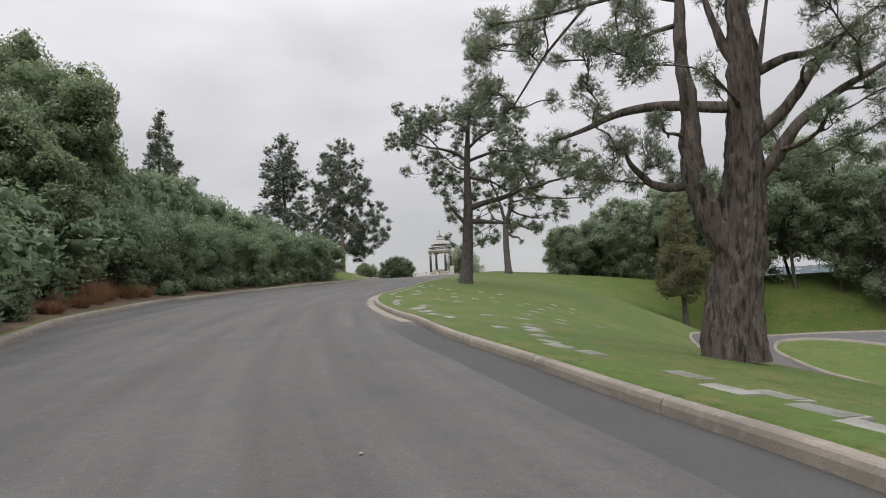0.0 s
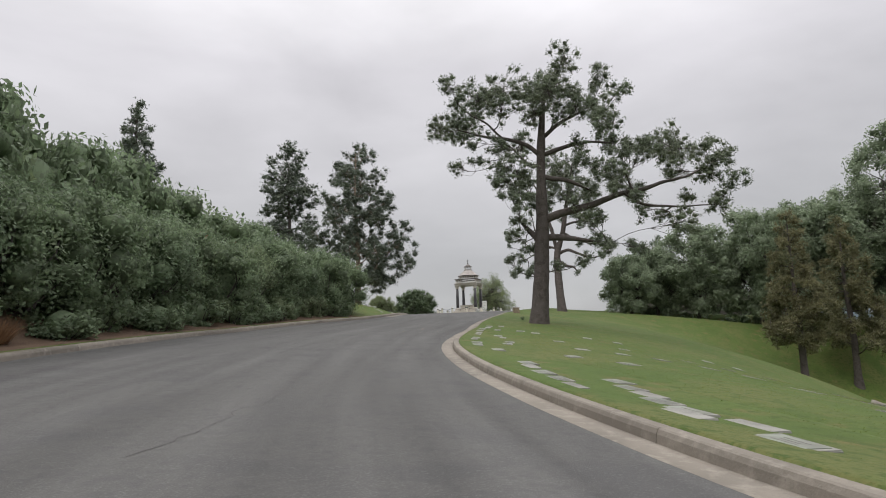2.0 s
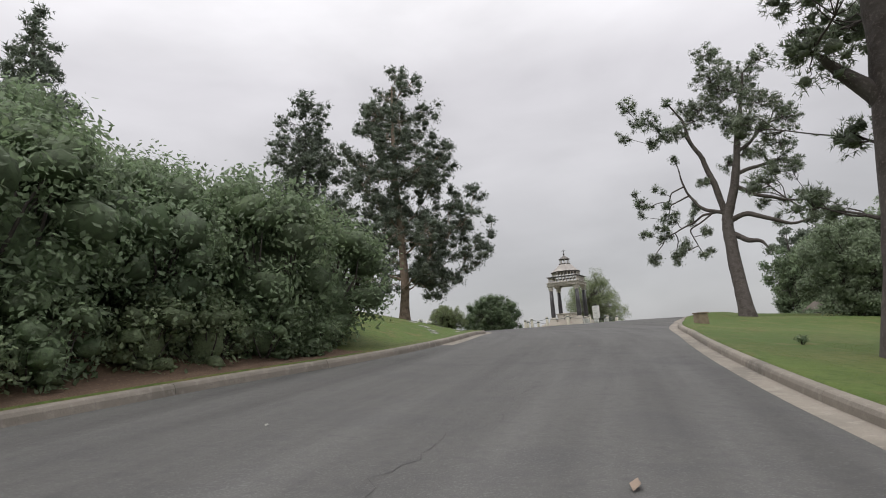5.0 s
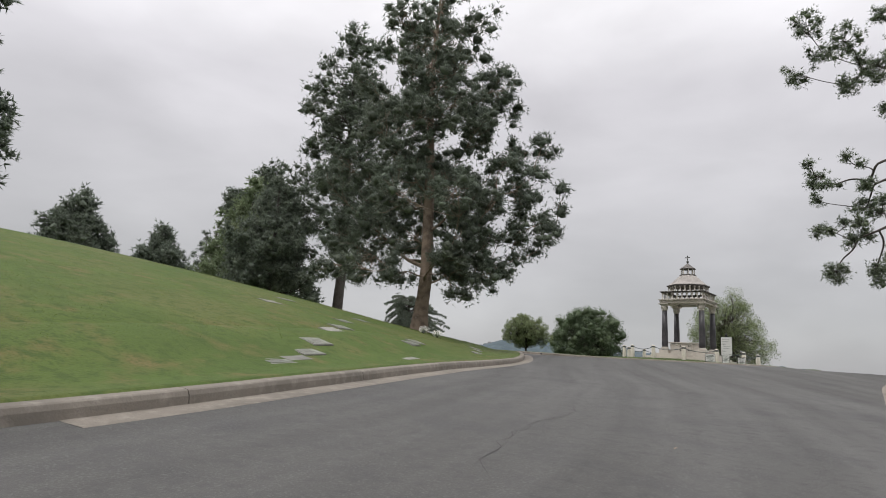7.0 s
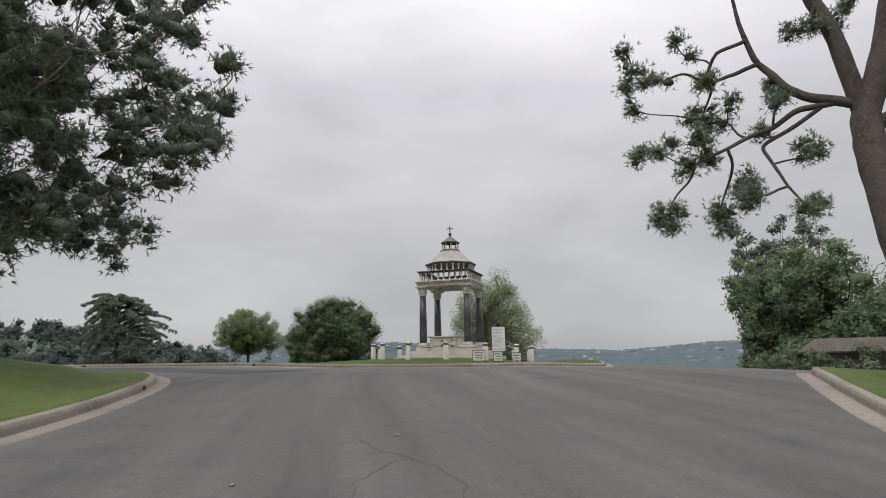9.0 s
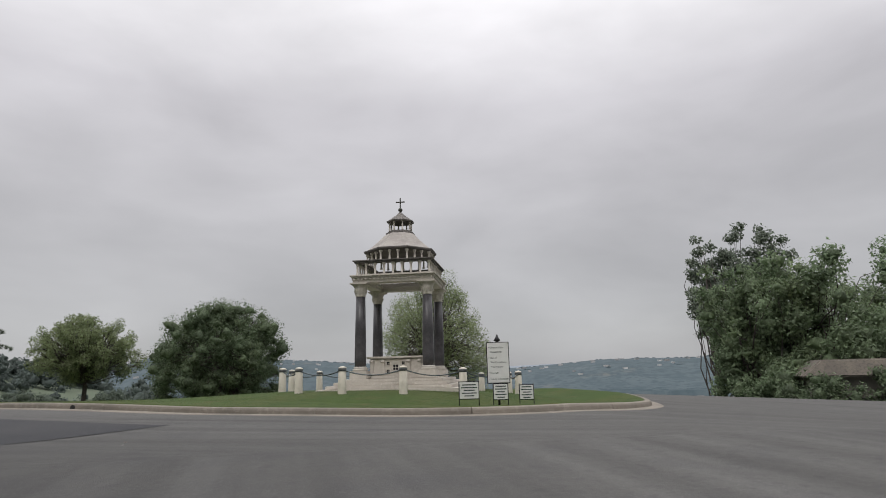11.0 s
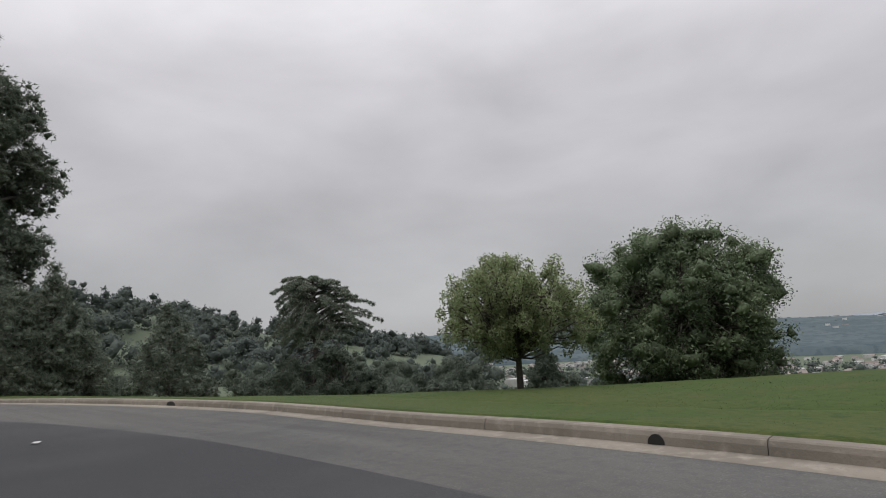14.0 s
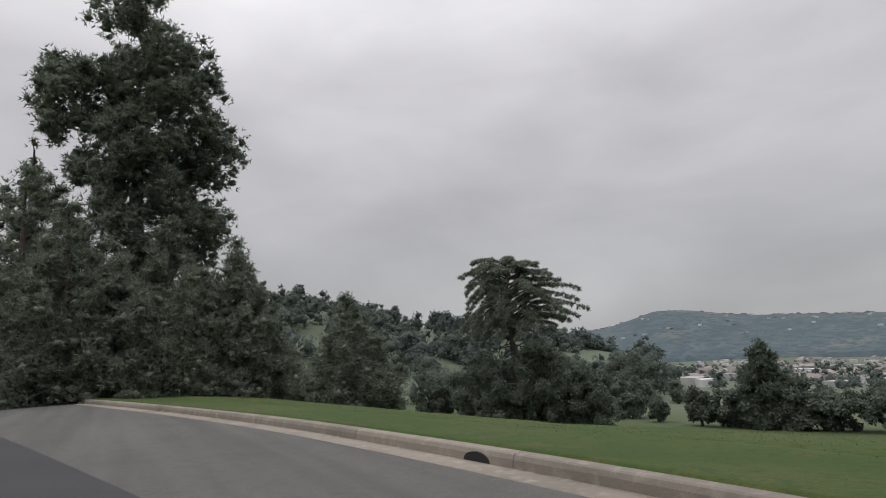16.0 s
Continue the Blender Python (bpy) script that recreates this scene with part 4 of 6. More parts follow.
pine("pine_tree", on_land(9.3, 84.0), [(x * .97, z * .97, r * 1.12) for x, z, r in T2 + T2_B] + [(x, z, r * 1.1, 1.7 + .5 * math.sin(5 * x + 3 * z)) for x, z, r in T2_LOW], 7, "sparse old pine with bare crooked limbs near the road corner", [[(x * .97, z * .97) for x, z in line] for line in T2_WOOD] + T2_LIMBS, .46, turn=-19.6, bare=4.4, sub=19, tufts=22, needle=(.15, .022), flare=1.25, depth=.34, per=6, pom=.29, core=.45, wander=.25, limb=.5, lean=1.7)
pine("pine_tree", on_land(-14, 85), [(x, z, r * 1.38) for x, z, r in LA + LA_LOW] + LA_NEAR, 9, "dense dark pine with pale flaking trunk on the grassy slope", [[(0, 0), (.25, 3), (.1, 8), (-.1, 13), (.1, 18.4)]], .33, bark=PALE_BARK, leaf=DARK_NEEDLES, turn=24, bare=2.4, sub=5.4, tufts=27, needle=(.19, .034), depth=.62, twin=True, core=.55, per=6, pom=.5)


def cone_tips(rng, height, width, n, bare=.12, r=1.4, tip=.25):
    """Clumps spread round a tapering crown, more of them low where it is wide."""
    out = []
    for i in range(n):
        u = 1 - (1 - (i + .75) / n) ** .62
        w = width / 2 * (1 - u) ** .8 * (1 - tip) + width / 2 * tip * min(1, 2.2 * (1 - u))
        a, k = i * 2.4 + rng.uniform(-.5, .5), rng.uniform(.45, .95)
        out.append((math.cos(a) * w * k, height * (bare + (1 - bare) * u), r * (1 - .55 * u) * rng.uniform(.8, 1.2), math.sin(a) * w * k))
    return out


def conifer(name, x, y, h, w, seed, label, leaf=DARK_NEEDLES, bare=.12, r=1.6, tip=.5, n=56, needle=(.32, .085), tufts=16, core=.5, twin=False, bark=BARK, sub=4, pom=.6):
    rng = np.random.default_rng(seed)
    return pine(name, on_land(x, y, .1), cone_tips(rng, h, w, n, bare, r, tip), seed + 1, label, [[(0, 0), (.1, h * .3), (-.1, h * .6), (0, h * .93)]], .03 + .017 * h, bark=bark, leaf=leaf, turn=rng.uniform(0, 360), bare=h * bare * .6, sub=sub, tufts=tufts, needle=needle, depth=.95, twin=twin, core=core, per=5, pom=pom)


# pines behind the left slope
pine("pine_tree", on_land(-24.6, 95.9), [(x, z + 1.5, r * 1.25) for x, z, r in LB], 11, "dark pine with a dense ragged crown behind the slope", [[(0, 0), (.2, 7), (-.1, 14), (-.2, 20.4)]], .36, leaf=DARK_NEEDLES, turn=24, bare=2.4, sub=5, tufts=14, needle=(.3, .055), depth=.6, twin=True, core=.5, per=5, pom=.55)
conifer("cypress_tree", -34, 73, 26.6 - float(land_z(-34, 73)), 8.5, 12, "slender pointed conifer on the hilltop", bare=.04, r=1.5, tip=.04, n=90, needle=(.3, .085), pom=.46, sub=4, tufts=13)
for x, y, h, w, s in ((-32.5, 95.5, 11, 7.5, 1), (-39.9, 94.3, 6, 4.4, 2), (-43.6, 89.8, 6.6, 6, 3), (-28.5, 93, 10, 7, 4)):
    conifer("pine_tree", x, y, h, w, 30 + s * 2, "dark green conifer standing behind the grassy slope", leaf=DARK_NEEDLES if s != 1 else PALE_LEAF)
# tall leafy growth at the near end of the bank
for i, (x, y, top, w) in enumerate(((-18.3, 28.5, 14.6, 6.5), (-22, 32.5, 18, 8), (-15.5, 21.5, 9.6, 5))):
    broadleaf("bank_tree", on_land(x, y, .2), top - float(land_z(x, y)), w, 50 + i, "tall leafy green tree among the shrubs on the bank", PALE_LEAF, trunk=.14, clear=-.02, leafsize=.17, clumps=90, count=360)
# the dark group beyond the end of the lawn
ENDP = [(-.4, 24.1, 1.73), (-2.2, 23.6, 1.08), (1.4, 23.1, 1.29), (1.1, 21.5, 1.48), (-.4, 22.0, 1.27), (2.8, 21.2, 1.47), (3.7, 20.5, 1.05), (-5.2, 20.3, 1.18), (-5.3, 18.9, 1.24), (-3.9, 20.6, 1.26), (-4.1, 18.9, 1.24), (-2.7, 20.2, 1.17), (-2.4, 21.6, .85), (-4.9, 16.4, .89), (-3.8, 16.9, .81), (-2.6, 17.6, 1.22), (-1.3, 20.1, 1.25), (-.1, 18.7, 1.44), (1.8, 18.8, 1.23), (2.9, 17.6, 1.43), (4.4, 17.6, 1.02), (5.0, 15.9, 1.21), (4.3, 14.3, 1.19), (2.7, 15.7, 1.4), (1.0, 16.3, 1.41), (-.7, 16.4, 1.41), (-2.3, 16.2, 1.21), (-3.1, 15.0, 1.12), (-1.6, 14.7, 1.19), (-.2, 13.9, 1.38), (-2.3, 13.3, 1.18), (1.6, 13.1, 1.38)]
ENDP_B = [(.3, 11.8, 1.17), (2.8, 12.3, 1.17), (3.9, 10.9, 1.17), (2.3, 10.2, 1.35), (-2.0, 11.6, 1.17), (-1.2, 10.4, 1.08), (1.7, 9.0, 1.34), (3.6, 9.0, 1.16), (-.2, 8.6, 1.15), (-3.3, 13.3, .99)]
ENDP_WOOD = [[(.01, -.3), (-.14, 3.13), (-.35, 8.2), (-.62, 12.41), (-.24, 16.1), (.01, 19.15), (-.4, 22.57)], [(-.33, 15.72), (-2.59, 17.09), (-4.9, 16.6)], [(-.08, 18.76), (-2.39, 20.28), (-4.77, 20.23)], [(-.37, 12.43), (1.57, 14.05), (3.57, 15.0)], [(-.4, 9.94), (1.31, 10.37), (3.28, 10.47)]]
pine("pine_tree", on_land(-53.6, 126.8), [(x, z * .945, r * 1.4) for x, z, r in ENDP + ENDP_B], 91, "tall dark pine with heavy layered clumps past the lawn", [[(x, z * .945) for x, z in line] for line in ENDP_WOOD], .5, leaf=DARK_NEEDLES, turn=56.8, bare=2, sub=6, tufts=17, needle=(.3, .07), depth=.5, twin=True, core=.55, per=5, pom=.58, wander=.3, limb=.5)
for x, y, h, w, s in ((-45.9, 127.1, 8.2, 5.4, 1), (-46.6, 125.0, 6.6, 5.6, 2), (-46, 129.9, 4.1, 2.8, 3), (-50.3, 120.6, 9.8, 7, 4), (-54.8, 120.6, 12.6, 7.5, 5), (-47.8, 121.8, 6.6, 5.6, 6), (-46.4, 123.2, 4.6, 4.6, 8), (-49.5, 125.5, 9.6, 7, 9), (-61, 124, 15, 8, 10), (-52.4, 123.4, 11.5, 7.5, 11), (-56.5, 123, 13, 7.5, 12), (-54, 129, 11, 9, 13)):
    conifer("conifer", x, y, h, w, 92 + s * 2, "dense dark green conifer in the group past the lawn", leaf=DARK_NEEDLES, bare=.0, r=1.3, n=80, needle=(.25, .05), tufts=22, pom=.5)
conifer("conifer", -58.2, 122.5, 15.8, 3.6, 108, "slim conifer with a thin brownish top past the lawn", OLIVE_LEAF, bare=.1, r=.7, n=40, needle=(.24, .04), tufts=8, pom=.36)
conifer("conifer", -67.6, 163.0, 15.6, 13, 111, "broad dark green conifer down in the valley", leaf=DARK_NEEDLES, bare=.0, r=2.2, tip=.62, n=90, needle=(.3, .06), tufts=24, pom=.75)


def cedar(at, h, seed):
    """A cedar with a flat leaning top, tiers stepping down on one side and drooping boughs on the other."""
    rng = np.random.default_rng(seed)
    tree = thing("cedar_tree", pose(*at, 0, 0, 32), "spreading cedar with flat drooping tiers of foliage", "tree")
    part("trunk", mesh_of("trunk", *tube(np.stack([np.linspace(0, -.5, 8), np.zeros(8), np.linspace(-.4, h, 8)], -1), np.linspace(.5, .06, 8), 12), BARK, True), tree)
    cs, rs, wood = [], [], []
    n = 60
    for i in range(n):
        u = (i + .5) / n
        z = h * (.64 + .36 * u)
        a = i * 2.4 + rng.uniform(-.3, .3)
        side = .5 + .5 * math.cos(a)
        far = np.interp(u, [0, .35, .6, .8, 1], [5.6, 7.2, 7.2, 4.6, 1.6])
        near = np.interp(u, [0, .3, .6, .85, 1], [5.0, 5.4, 5.2, 4.8, 4.2])
        reach = (near + (far - near) * side) * rng.uniform(.62, 1.05)
        droop = reach * (.5 - .38 * side) * (1.15 - .95 * u ** 2) * rng.uniform(.7, 1.3)
        q = np.linspace(0, 1, 9)
        foot = z - (.3 + .12 * reach) - .8 * (1 - u)
        rise = foot + (z - foot) * np.sin(np.minimum(q / .6, 1) * math.pi / 2) - droop * np.maximum(0, (q - .45) / .55) ** 1.4
        bow = .12 * reach * np.sin(q * 3) * rng.normal()
        p = np.stack([-.4 * u + math.cos(a) * reach * q - math.sin(a) * bow, math.sin(a) * reach * q + math.cos(a) * bow, rise], -1)
        wood.append(tube(p, np.linspace(.12, .015, 9), 6))
        for t in np.linspace(.28, 1, 13):
            c = np.array([np.interp(t, q, p[:, k]) for k in range(3)])
            for _ in range(3):
                across = rng.normal() * .5 * (1.15 - .75 * t)
                cs.append(c + np.array([-math.sin(a) * across, math.cos(a) * across, -.3 * abs(across) - abs(rng.normal()) * .14 * t]))
                rs.append(rng.uniform(.13, .3) * (1.3 - .7 * t))
    # bare hanging boughs under the crown
    for i in range(26):
        a, z = rng.uniform(0, 6.28), h * rng.uniform(.3, .68)
        reach = rng.uniform(2, 5.2)
        wood.append(tube(bend((-.2, 0, z), (math.cos(a) * reach, math.sin(a) * reach, z - reach * rng.uniform(.3, .9)), rng, -.2, 7, .06), np.linspace(.07, .012, 7), 5))
    part("branchwork", mesh_of("branchwork", *join(wood), BARK, True), tree)
    V, F = needles(rng, cs, rs, 10, 5, .3, .05, .3, .1)
    part("crown", mesh_of("crown", V, F, DARK_NEEDLES), tree)
    return tree


cedar(on_land(-43, 157), 14.9 - float(land_z(-43, 157)), 113)
for i, (x, y, h, w) in enumerate(((-46.3, 156.5, 8, 7), (-39.5, 154.5, 9.5, 7), (-43, 154, 7, 7), (-53.6, 160, 6, 4.5), (-37, 156.5, 7, 6))):
    broadleaf("broadleaf_tree", on_land(x, y), h, w, 120 + i, "low dark bushy tree down in the valley", WOOD_LEAF, trunk=.2, clear=.02, leafsize=.2, clumps=130, count=200, fine=.65)

# past the island lawn
broadleaf("young_tree", on_land(-14.4, 115.7), 4.2, 5.2, 41, "small round young tree with pale green leaves on the lawn", YOUNG_LEAF, trunk=.1, clear=.2, leafsize=.085, clumps=430, count=115, lobes=.3, core=False, top=.86, fine=.5)
broadleaf("round_bush", on_land(-9.0, 121.8, .3), 10.9 - float(land_z(-9.0, 121.8)), 7.9, 46, "large dense rounded bush on the lawn", BUSH_LEAF, trunk=.15, clear=-.12, leafsize=.11, clumps=420, count=210, category="bush", lobes=.15, top=.9, fine=.62)
broadleaf("loose_bush", on_land(4.6, 124.4, .3), 13.2 - float(land_z(4.6, 124.4)), 8.4, 43, "tall loose grey-green bush behind the stone canopy", YOUNG_LEAF, trunk=.15, clear=-.1, leafsize=.115, clumps=400, count=150, category="bush", top=.75, lobes=.55, fine=.55, core=False)

# hedge on the bank to the left of the climb
def shrub(seed, leaf, r, h, size, n=34, count=85):
    rng = np.random.default_rng(seed)
    tree = thing("shrub", pose(0, 0, -50), "dense dark green shrub of the hedge on the bank", "shrub", "hedge on the bank")
    cs, rs, limbs = [], [], []
    for i in range(n):
        d = unit(rng, 1)[0]
        c = np.array([d[0] * r * .8, d[1] * r * .8, h * (.5 + .42 * d[2])])
        cs.append(c)
        rs.append(rng.uniform(.28, .5) * r)
        limbs.append(tube(bend((d[0] * .2, d[1] * .2, -.3), c, rng, 0, 5, .06), np.linspace(.06, .012, 5), 5))
    part("branchwork", mesh_of("branchwork", *join(limbs), BARK, True), tree)
    lump = []
    for c, r1 in zip(cs, rs):
        v, f = blob(rng, r1 * .5, .9, .4, 1)
        lump.append((v + c, f))
    v, f = blob(rng, 1, 1, .3, 1)
    lump.append((v * np.array([r * .5, r * .5, h * .36]) + np.array([0, 0, h * .42]), f))
    part("inner_foliage", mesh_of("inner_foliage", *join(lump), leaf), tree)
    part("crown", mesh_of("crown", *leaves(rng, cs, rs, count, size, .85, .4), leaf), tree)
    return tree


DENSE = [shrub(60, HEDGE_LEAF, 2.0, 3.8, .14, 46, 260), shrub(61, HEDGE_LEAF, 2.0, 3.8, .14, 46, 260), shrub(62, PALE_LEAF, 1.9, 3.6, .14, 46, 260)]
LIGHT = [shrub(63 + i, HEDGE_LEAF, 2.0, 3.8, .26, 30, 70) for i in range(3)] + [shrub(66, OLIVE_LEAF, 1.8, 3.2, .24, 30, 70), shrub(67, PALE_LEAF, 1.9, 3.6, .24, 30, 70)]
hr = np.random.default_rng(77)
T = np.gradient(left_line, axis=0)
T /= np.linalg.norm(T, axis=1)[:, None]
first = {}
for row, (off, hgt) in enumerate(((1.35, .42), (2.3, .92), (4.9, 1.05), (8.0, 1.15))):
    s = 0
    while s < len(left_line) - 1:
        p = left_line[s] + np.array([-T[s][1], T[s][0]]) * (off + hr.uniform(-.4, .4))
        s += int(hr.uniform(2.0, 3.2)) if row == 0 else int(hr.uniform(3.4, 4.8)) + row // 2
        if p[1] > (58.2, 59.3, 56.6, 57.5)[row] or p[1] < -14:
            continue
        k = int(hr.integers(0, 3))
        if hr.random() < .2:
            k = 3 if p[1] < 36 else 4
        near = (row == 1 and p[1] > 28) or (row == 2 and p[1] > 51)
        kind = DENSE[2 if k == 4 else k % 2] if near else LIGHT[k]
        grow = hr.uniform(.9, 1.08) * (hgt, float(np.interp(p[1], [20, 36, 44, 50, 55, 60], [.95, 1.05, 1.0, .93, 1.02, .98])), float(np.interp(p[1], [10, 35, 43, 49, 56], [1.4, 1.62, 1.42, 1.12, .94])), float(np.interp(p[1], [10, 36, 45, 53, 58], [1.45, 1.55, 1.34, 1.17, 1.06])))[row]
        if row == 0 and p[1] < 33 and hr.random() < .75:
            continue
        wide = .48 if row == 0 else 1
        m = pose(*on_land(*p, .3), 0, 0, hr.uniform(0, 360)) @ Matrix.Diagonal((wide * hr.uniform(.9, 1.15), wide * hr.uniform(.9, 1.15), grow, 1))
        ob = copy_thing(kind, m)
        ob.matrix_basis = m
        tagged(ob, ("dense dark green shrub of the hedge on the bank", "dense dark green shrub of the hedge on the bank", "dense dark green shrub of the hedge on the bank", "yellowish olive shrub in the hedge on the bank", "paler green shrub in the hedge on the bank")[3 if kind is LIGHT[3] else 4 if kind in (LIGHT[4], DENSE[2]) else 0])
for k in DENSE + LIGHT:
    for o in [*k.children_recursive, k]:
        bpy.data.objects.remove(o)

# woods on the right, down the slope
for i, (x, y, h, w, kind) in enumerate(((18.5, 88, 7.5, 7, 1), (23, 91.5, 9.5, 9, 0), (27.5, 90.5, 13, 11, 0), (34, 88, 14.5, 12, 0), (40, 83, 16, 13, 0), (47.5, 81, 25, 13, 0), (28.3, 70.8, 14, 6, 3), (36.2, 75.5, 15, 6.5, 3), (53, 80, 25, 13, 0), (60, 74, 25, 14, 0), (66, 62, 24, 13, 2), (66, 48, 22, 13, 2), (62, 34, 20, 12, 2), (32.0, 126.5, 17.5, 9.6, 0), (36.5, 124.5, 19, 13, 0), (46, 123, 20, 13, 0), (36, 137, 25, 6, 4), (41, 136, 26.5, 7, 4), (34.5, 83, 15, 9, 0), (39.5, 84, 16, 10, 0), (44, 85, 15, 12, 0), (51, 88, 16, 13, 0), (58, 86, 17, 13, 0), (38, 89, 12, 10, 0), (57, 78, 15, 12, 0), (29.4, 123.5, 6, 4.5, 0), (33, 126, 10, 9, 0), (21, 96.5, 2.4, 6, 0), (27, 96.5, 2.4, 7, 0), (33, 95.5, 2.6, 7, 0))):
    if kind == 3:
        conifer("pine_tree", x, y, h + 2, w, 80 + i * 2, "slim pine with yellowish drooping needles down the slope", OLIVE_LEAF, .24, 1.2, .45, 60, (.36, .09), 15, .4, pom=.5)
    elif kind == 4:
        broadleaf("pine_tree", on_land(x, y), h, w, 80 + i, "dark pine with a rounded top above the other trees", DARK_NEEDLES, trunk=.3, clear=.5, leafsize=.34, clumps=60, count=110)
    elif kind == 2:
        conifer("pine_tree", x, y, h, w, 80 + i * 2, "dark conifer in the row of trees down the slope", HAZED_LEAF, .06, 2.1, .7, 40, (.5, .17), 16, .5, pom=.95, sub=3)
    else:
        broadleaf("broadleaf_tree", on_land(x, y), h, w, 80 + i, "rounded leafy tree with a light green crown" if kind else "dense dark green tree at the edge of the lawn", HAZED_LEAF if y < 100 else HEDGE_LEAF, trunk=.22, clear=.06 if h != 17.5 else .2, leafsize=.12 + .016 * w, clumps=120, count=190, fine=.8)

# ---- the stone canopy on the hilltop ----
SHRINE = pose(-.01, 109.62, 5.06, 0, 0, -20.8)
shrine = thing("stone_canopy", SHRINE, "open stone canopy on four dark granite columns with a cross", "monument")
for i, (half, z0, z1) in enumerate(((2.85, -.25, .24), (2.55, .24, .37), (2.3, .37, .5), (2.1, .5, .62))):
    part("step", box((0, 0, (z0 + z1) / 2), (half * 2, half * 2, z1 - z0), STONE, .02), shrine)
A = 1.435
for sx in (-1, 1):
    for sy in (-1, 1):
        px, py = sx * A, sy * A
        ped = part("pedestal", box((px, py, .78), (.72, .72, .34), STONE, .03), shrine)
        part("plinth", turned("plinth", [(.3, .95), (.32, .98), (.32, 1.02), (.26, 1.05), (.29, 1.08), (.24, 1.12)], STONE, 20), ped, m=pose(px, py, 0))
        col = part("column", turned("column", [(.235, 1.12), (.24, 1.4), (.225, 2.6), (.195, 4.02)], GRANITE, 24), shrine, "polished dark granite column", m=pose(px, py, 0))
        cap = part("capital", turned("capital", [(.2, 4.02), (.225, 4.04), (.2, 4.07), (.21, 4.2), (.27, 4.36), (.25, 4.39), (.35, 4.51), (.37, 4.53)], STONE, 16), shrine, "carved leafy capital", m=pose(px, py, 0))
        for k in range(8):
            a = k * math.pi / 4
            bm, mt = box((0, 0, 0), (.1, .05, .2), STONE, .015)
            part("carved_leaf", (bm, mt), cap, m=pose(.235 * math.cos(a), .235 * math.sin(a), 4.2 + (.06 if k % 2 else 0), 0, 18, math.degrees(a)) @ pose(0, 0, 0, 0, 0, 90))
        part("abacus", box((0, 0, 4.56), (.76, .76, .06), STONE, .01), cap, m=pose(0, 0, 0))
for s in (-1, 1):
    part("beam", box((0, s * A, 4.665), (3.45, .5, .15), STONE, .015), shrine)
    part("beam", box((s * A, 0, 4.665), (.5, 2.36, .15), STONE, .015), shrine)
for i, (half, z, h) in enumerate(((1.7, 4.76, .07), (1.76, 4.83, .06), (1.82, 4.89, .06))):
    bm = bmesh.new()
    for s in (-1, 1):
        add_box(bm, (0, s * (half - .3), z), (half * 2, .6, h), .008)
        add_box(bm, (s * (half - .3), 0, z), (.6, half * 2 - 1.2, h), .008)
    part("cornice", (bm, STONE), shrine)
dent = mesh_of("dentil", *(lambda b: ([v.co[:] for v in b.verts], [[v.index for v in f.verts] for f in b.faces]))(box((0, 0, 0), (.07, .06, .07), STONE)[0]), STONE)
for k in range(20):
    u = -1.64 + k * 3.28 / 19
    for s in (-1, 1):
        part("dentil", dent, shrine, m=pose(u, s * 1.73, 4.755))
        part("dentil", dent, shrine, m=pose(s * 1.73, u, 4.755))
# two open galleries of little columns
POSTLET = turned("little_column", [(.075, 0), (.075, .05), (.05, .07), (.045, .42), (.07, .46), (.085, .5), (.085, .54)], STONE, 10)
LOW = turned("little_column", [(.07, 0), (.07, .05), (.045, .07), (.04, .34), (.065, .38), (.08, .42), (.08, .46)], STONE, 10)
B = 1.55
for k in range(9):
    u = -B + k * 2 * B / 8
    for s in (-1, 1):
        part("little_column", POSTLET, shrine, m=pose(u, s * B, 4.92))
        if 0 < k < 8:
            part("little_column", POSTLET, shrine, m=pose(s * B, u, 4.92))
for s in (-1, 1):
    part("gallery_curb", box((0, s * 1.5, 4.945), (3.2, .3, .05), STONE, .02), shrine)
    part("gallery_curb", box((s * 1.5, 0, 4.945), (.3, 2.7, .05), STONE, .02), shrine)
    for z, h, half, wide in ((5.49, .07, 1.67, .3), (5.545, .05, 1.73, .36)):
        part("gallery_slab", box((0, s * (half - wide / 2), z), (half * 2, wide, h), DARK_STONE, .01), shrine, "dark weathered gallery slab")
        part("gallery_slab", box((s * (half - wide / 2), 0, z), (wide, half * 2 - wide * 2, h), DARK_STONE, .01), shrine, "dark weathered gallery slab")
EIGHT = math.pi / 8
for k in range(24):
    a = 2 * math.pi * k / 24 + EIGHT
    j = (a - EIGHT) % (math.pi / 4)
    r = 1.5 * math.cos(math.pi / 8) / math.cos(j - math.pi / 8)
    part("little_column", LOW, shrine, m=pose(r * math.cos(a), r * math.sin(a), 5.57))
part("eave", turned("eave", [(1.45, 6.02), (1.62, 6.05), (1.66, 6.1), (1.66, 6.15), (1.58, 6.17)], DARK_STONE, 8, EIGHT, False), shrine, "dark weathered eave")
part("roof", turned("roof", [(1.56, 6.16), (1.28, 6.38), (1.02, 6.62), (.8, 6.85), (.64, 6.98)], ROOF_STONE, 8, EIGHT, False), shrine, "pale weathered eight-sided stone roof")
lantern = part("lantern", turned("lantern", [(.66, 6.97), (.66, 7.03), (.58, 7.06), (.58, 7.1)], DARK_STONE, 8, EIGHT, False), shrine, "dark weathered lantern base")
for k in range(8):
    a = EIGHT + k * math.pi / 4
    part("little_column", turned("little_column", [(.055, 0), (.04, .04), (.035, .38), (.06, .43)], STONE, 8), lantern, m=pose(.5 * math.cos(a), .5 * math.sin(a), 7.1))
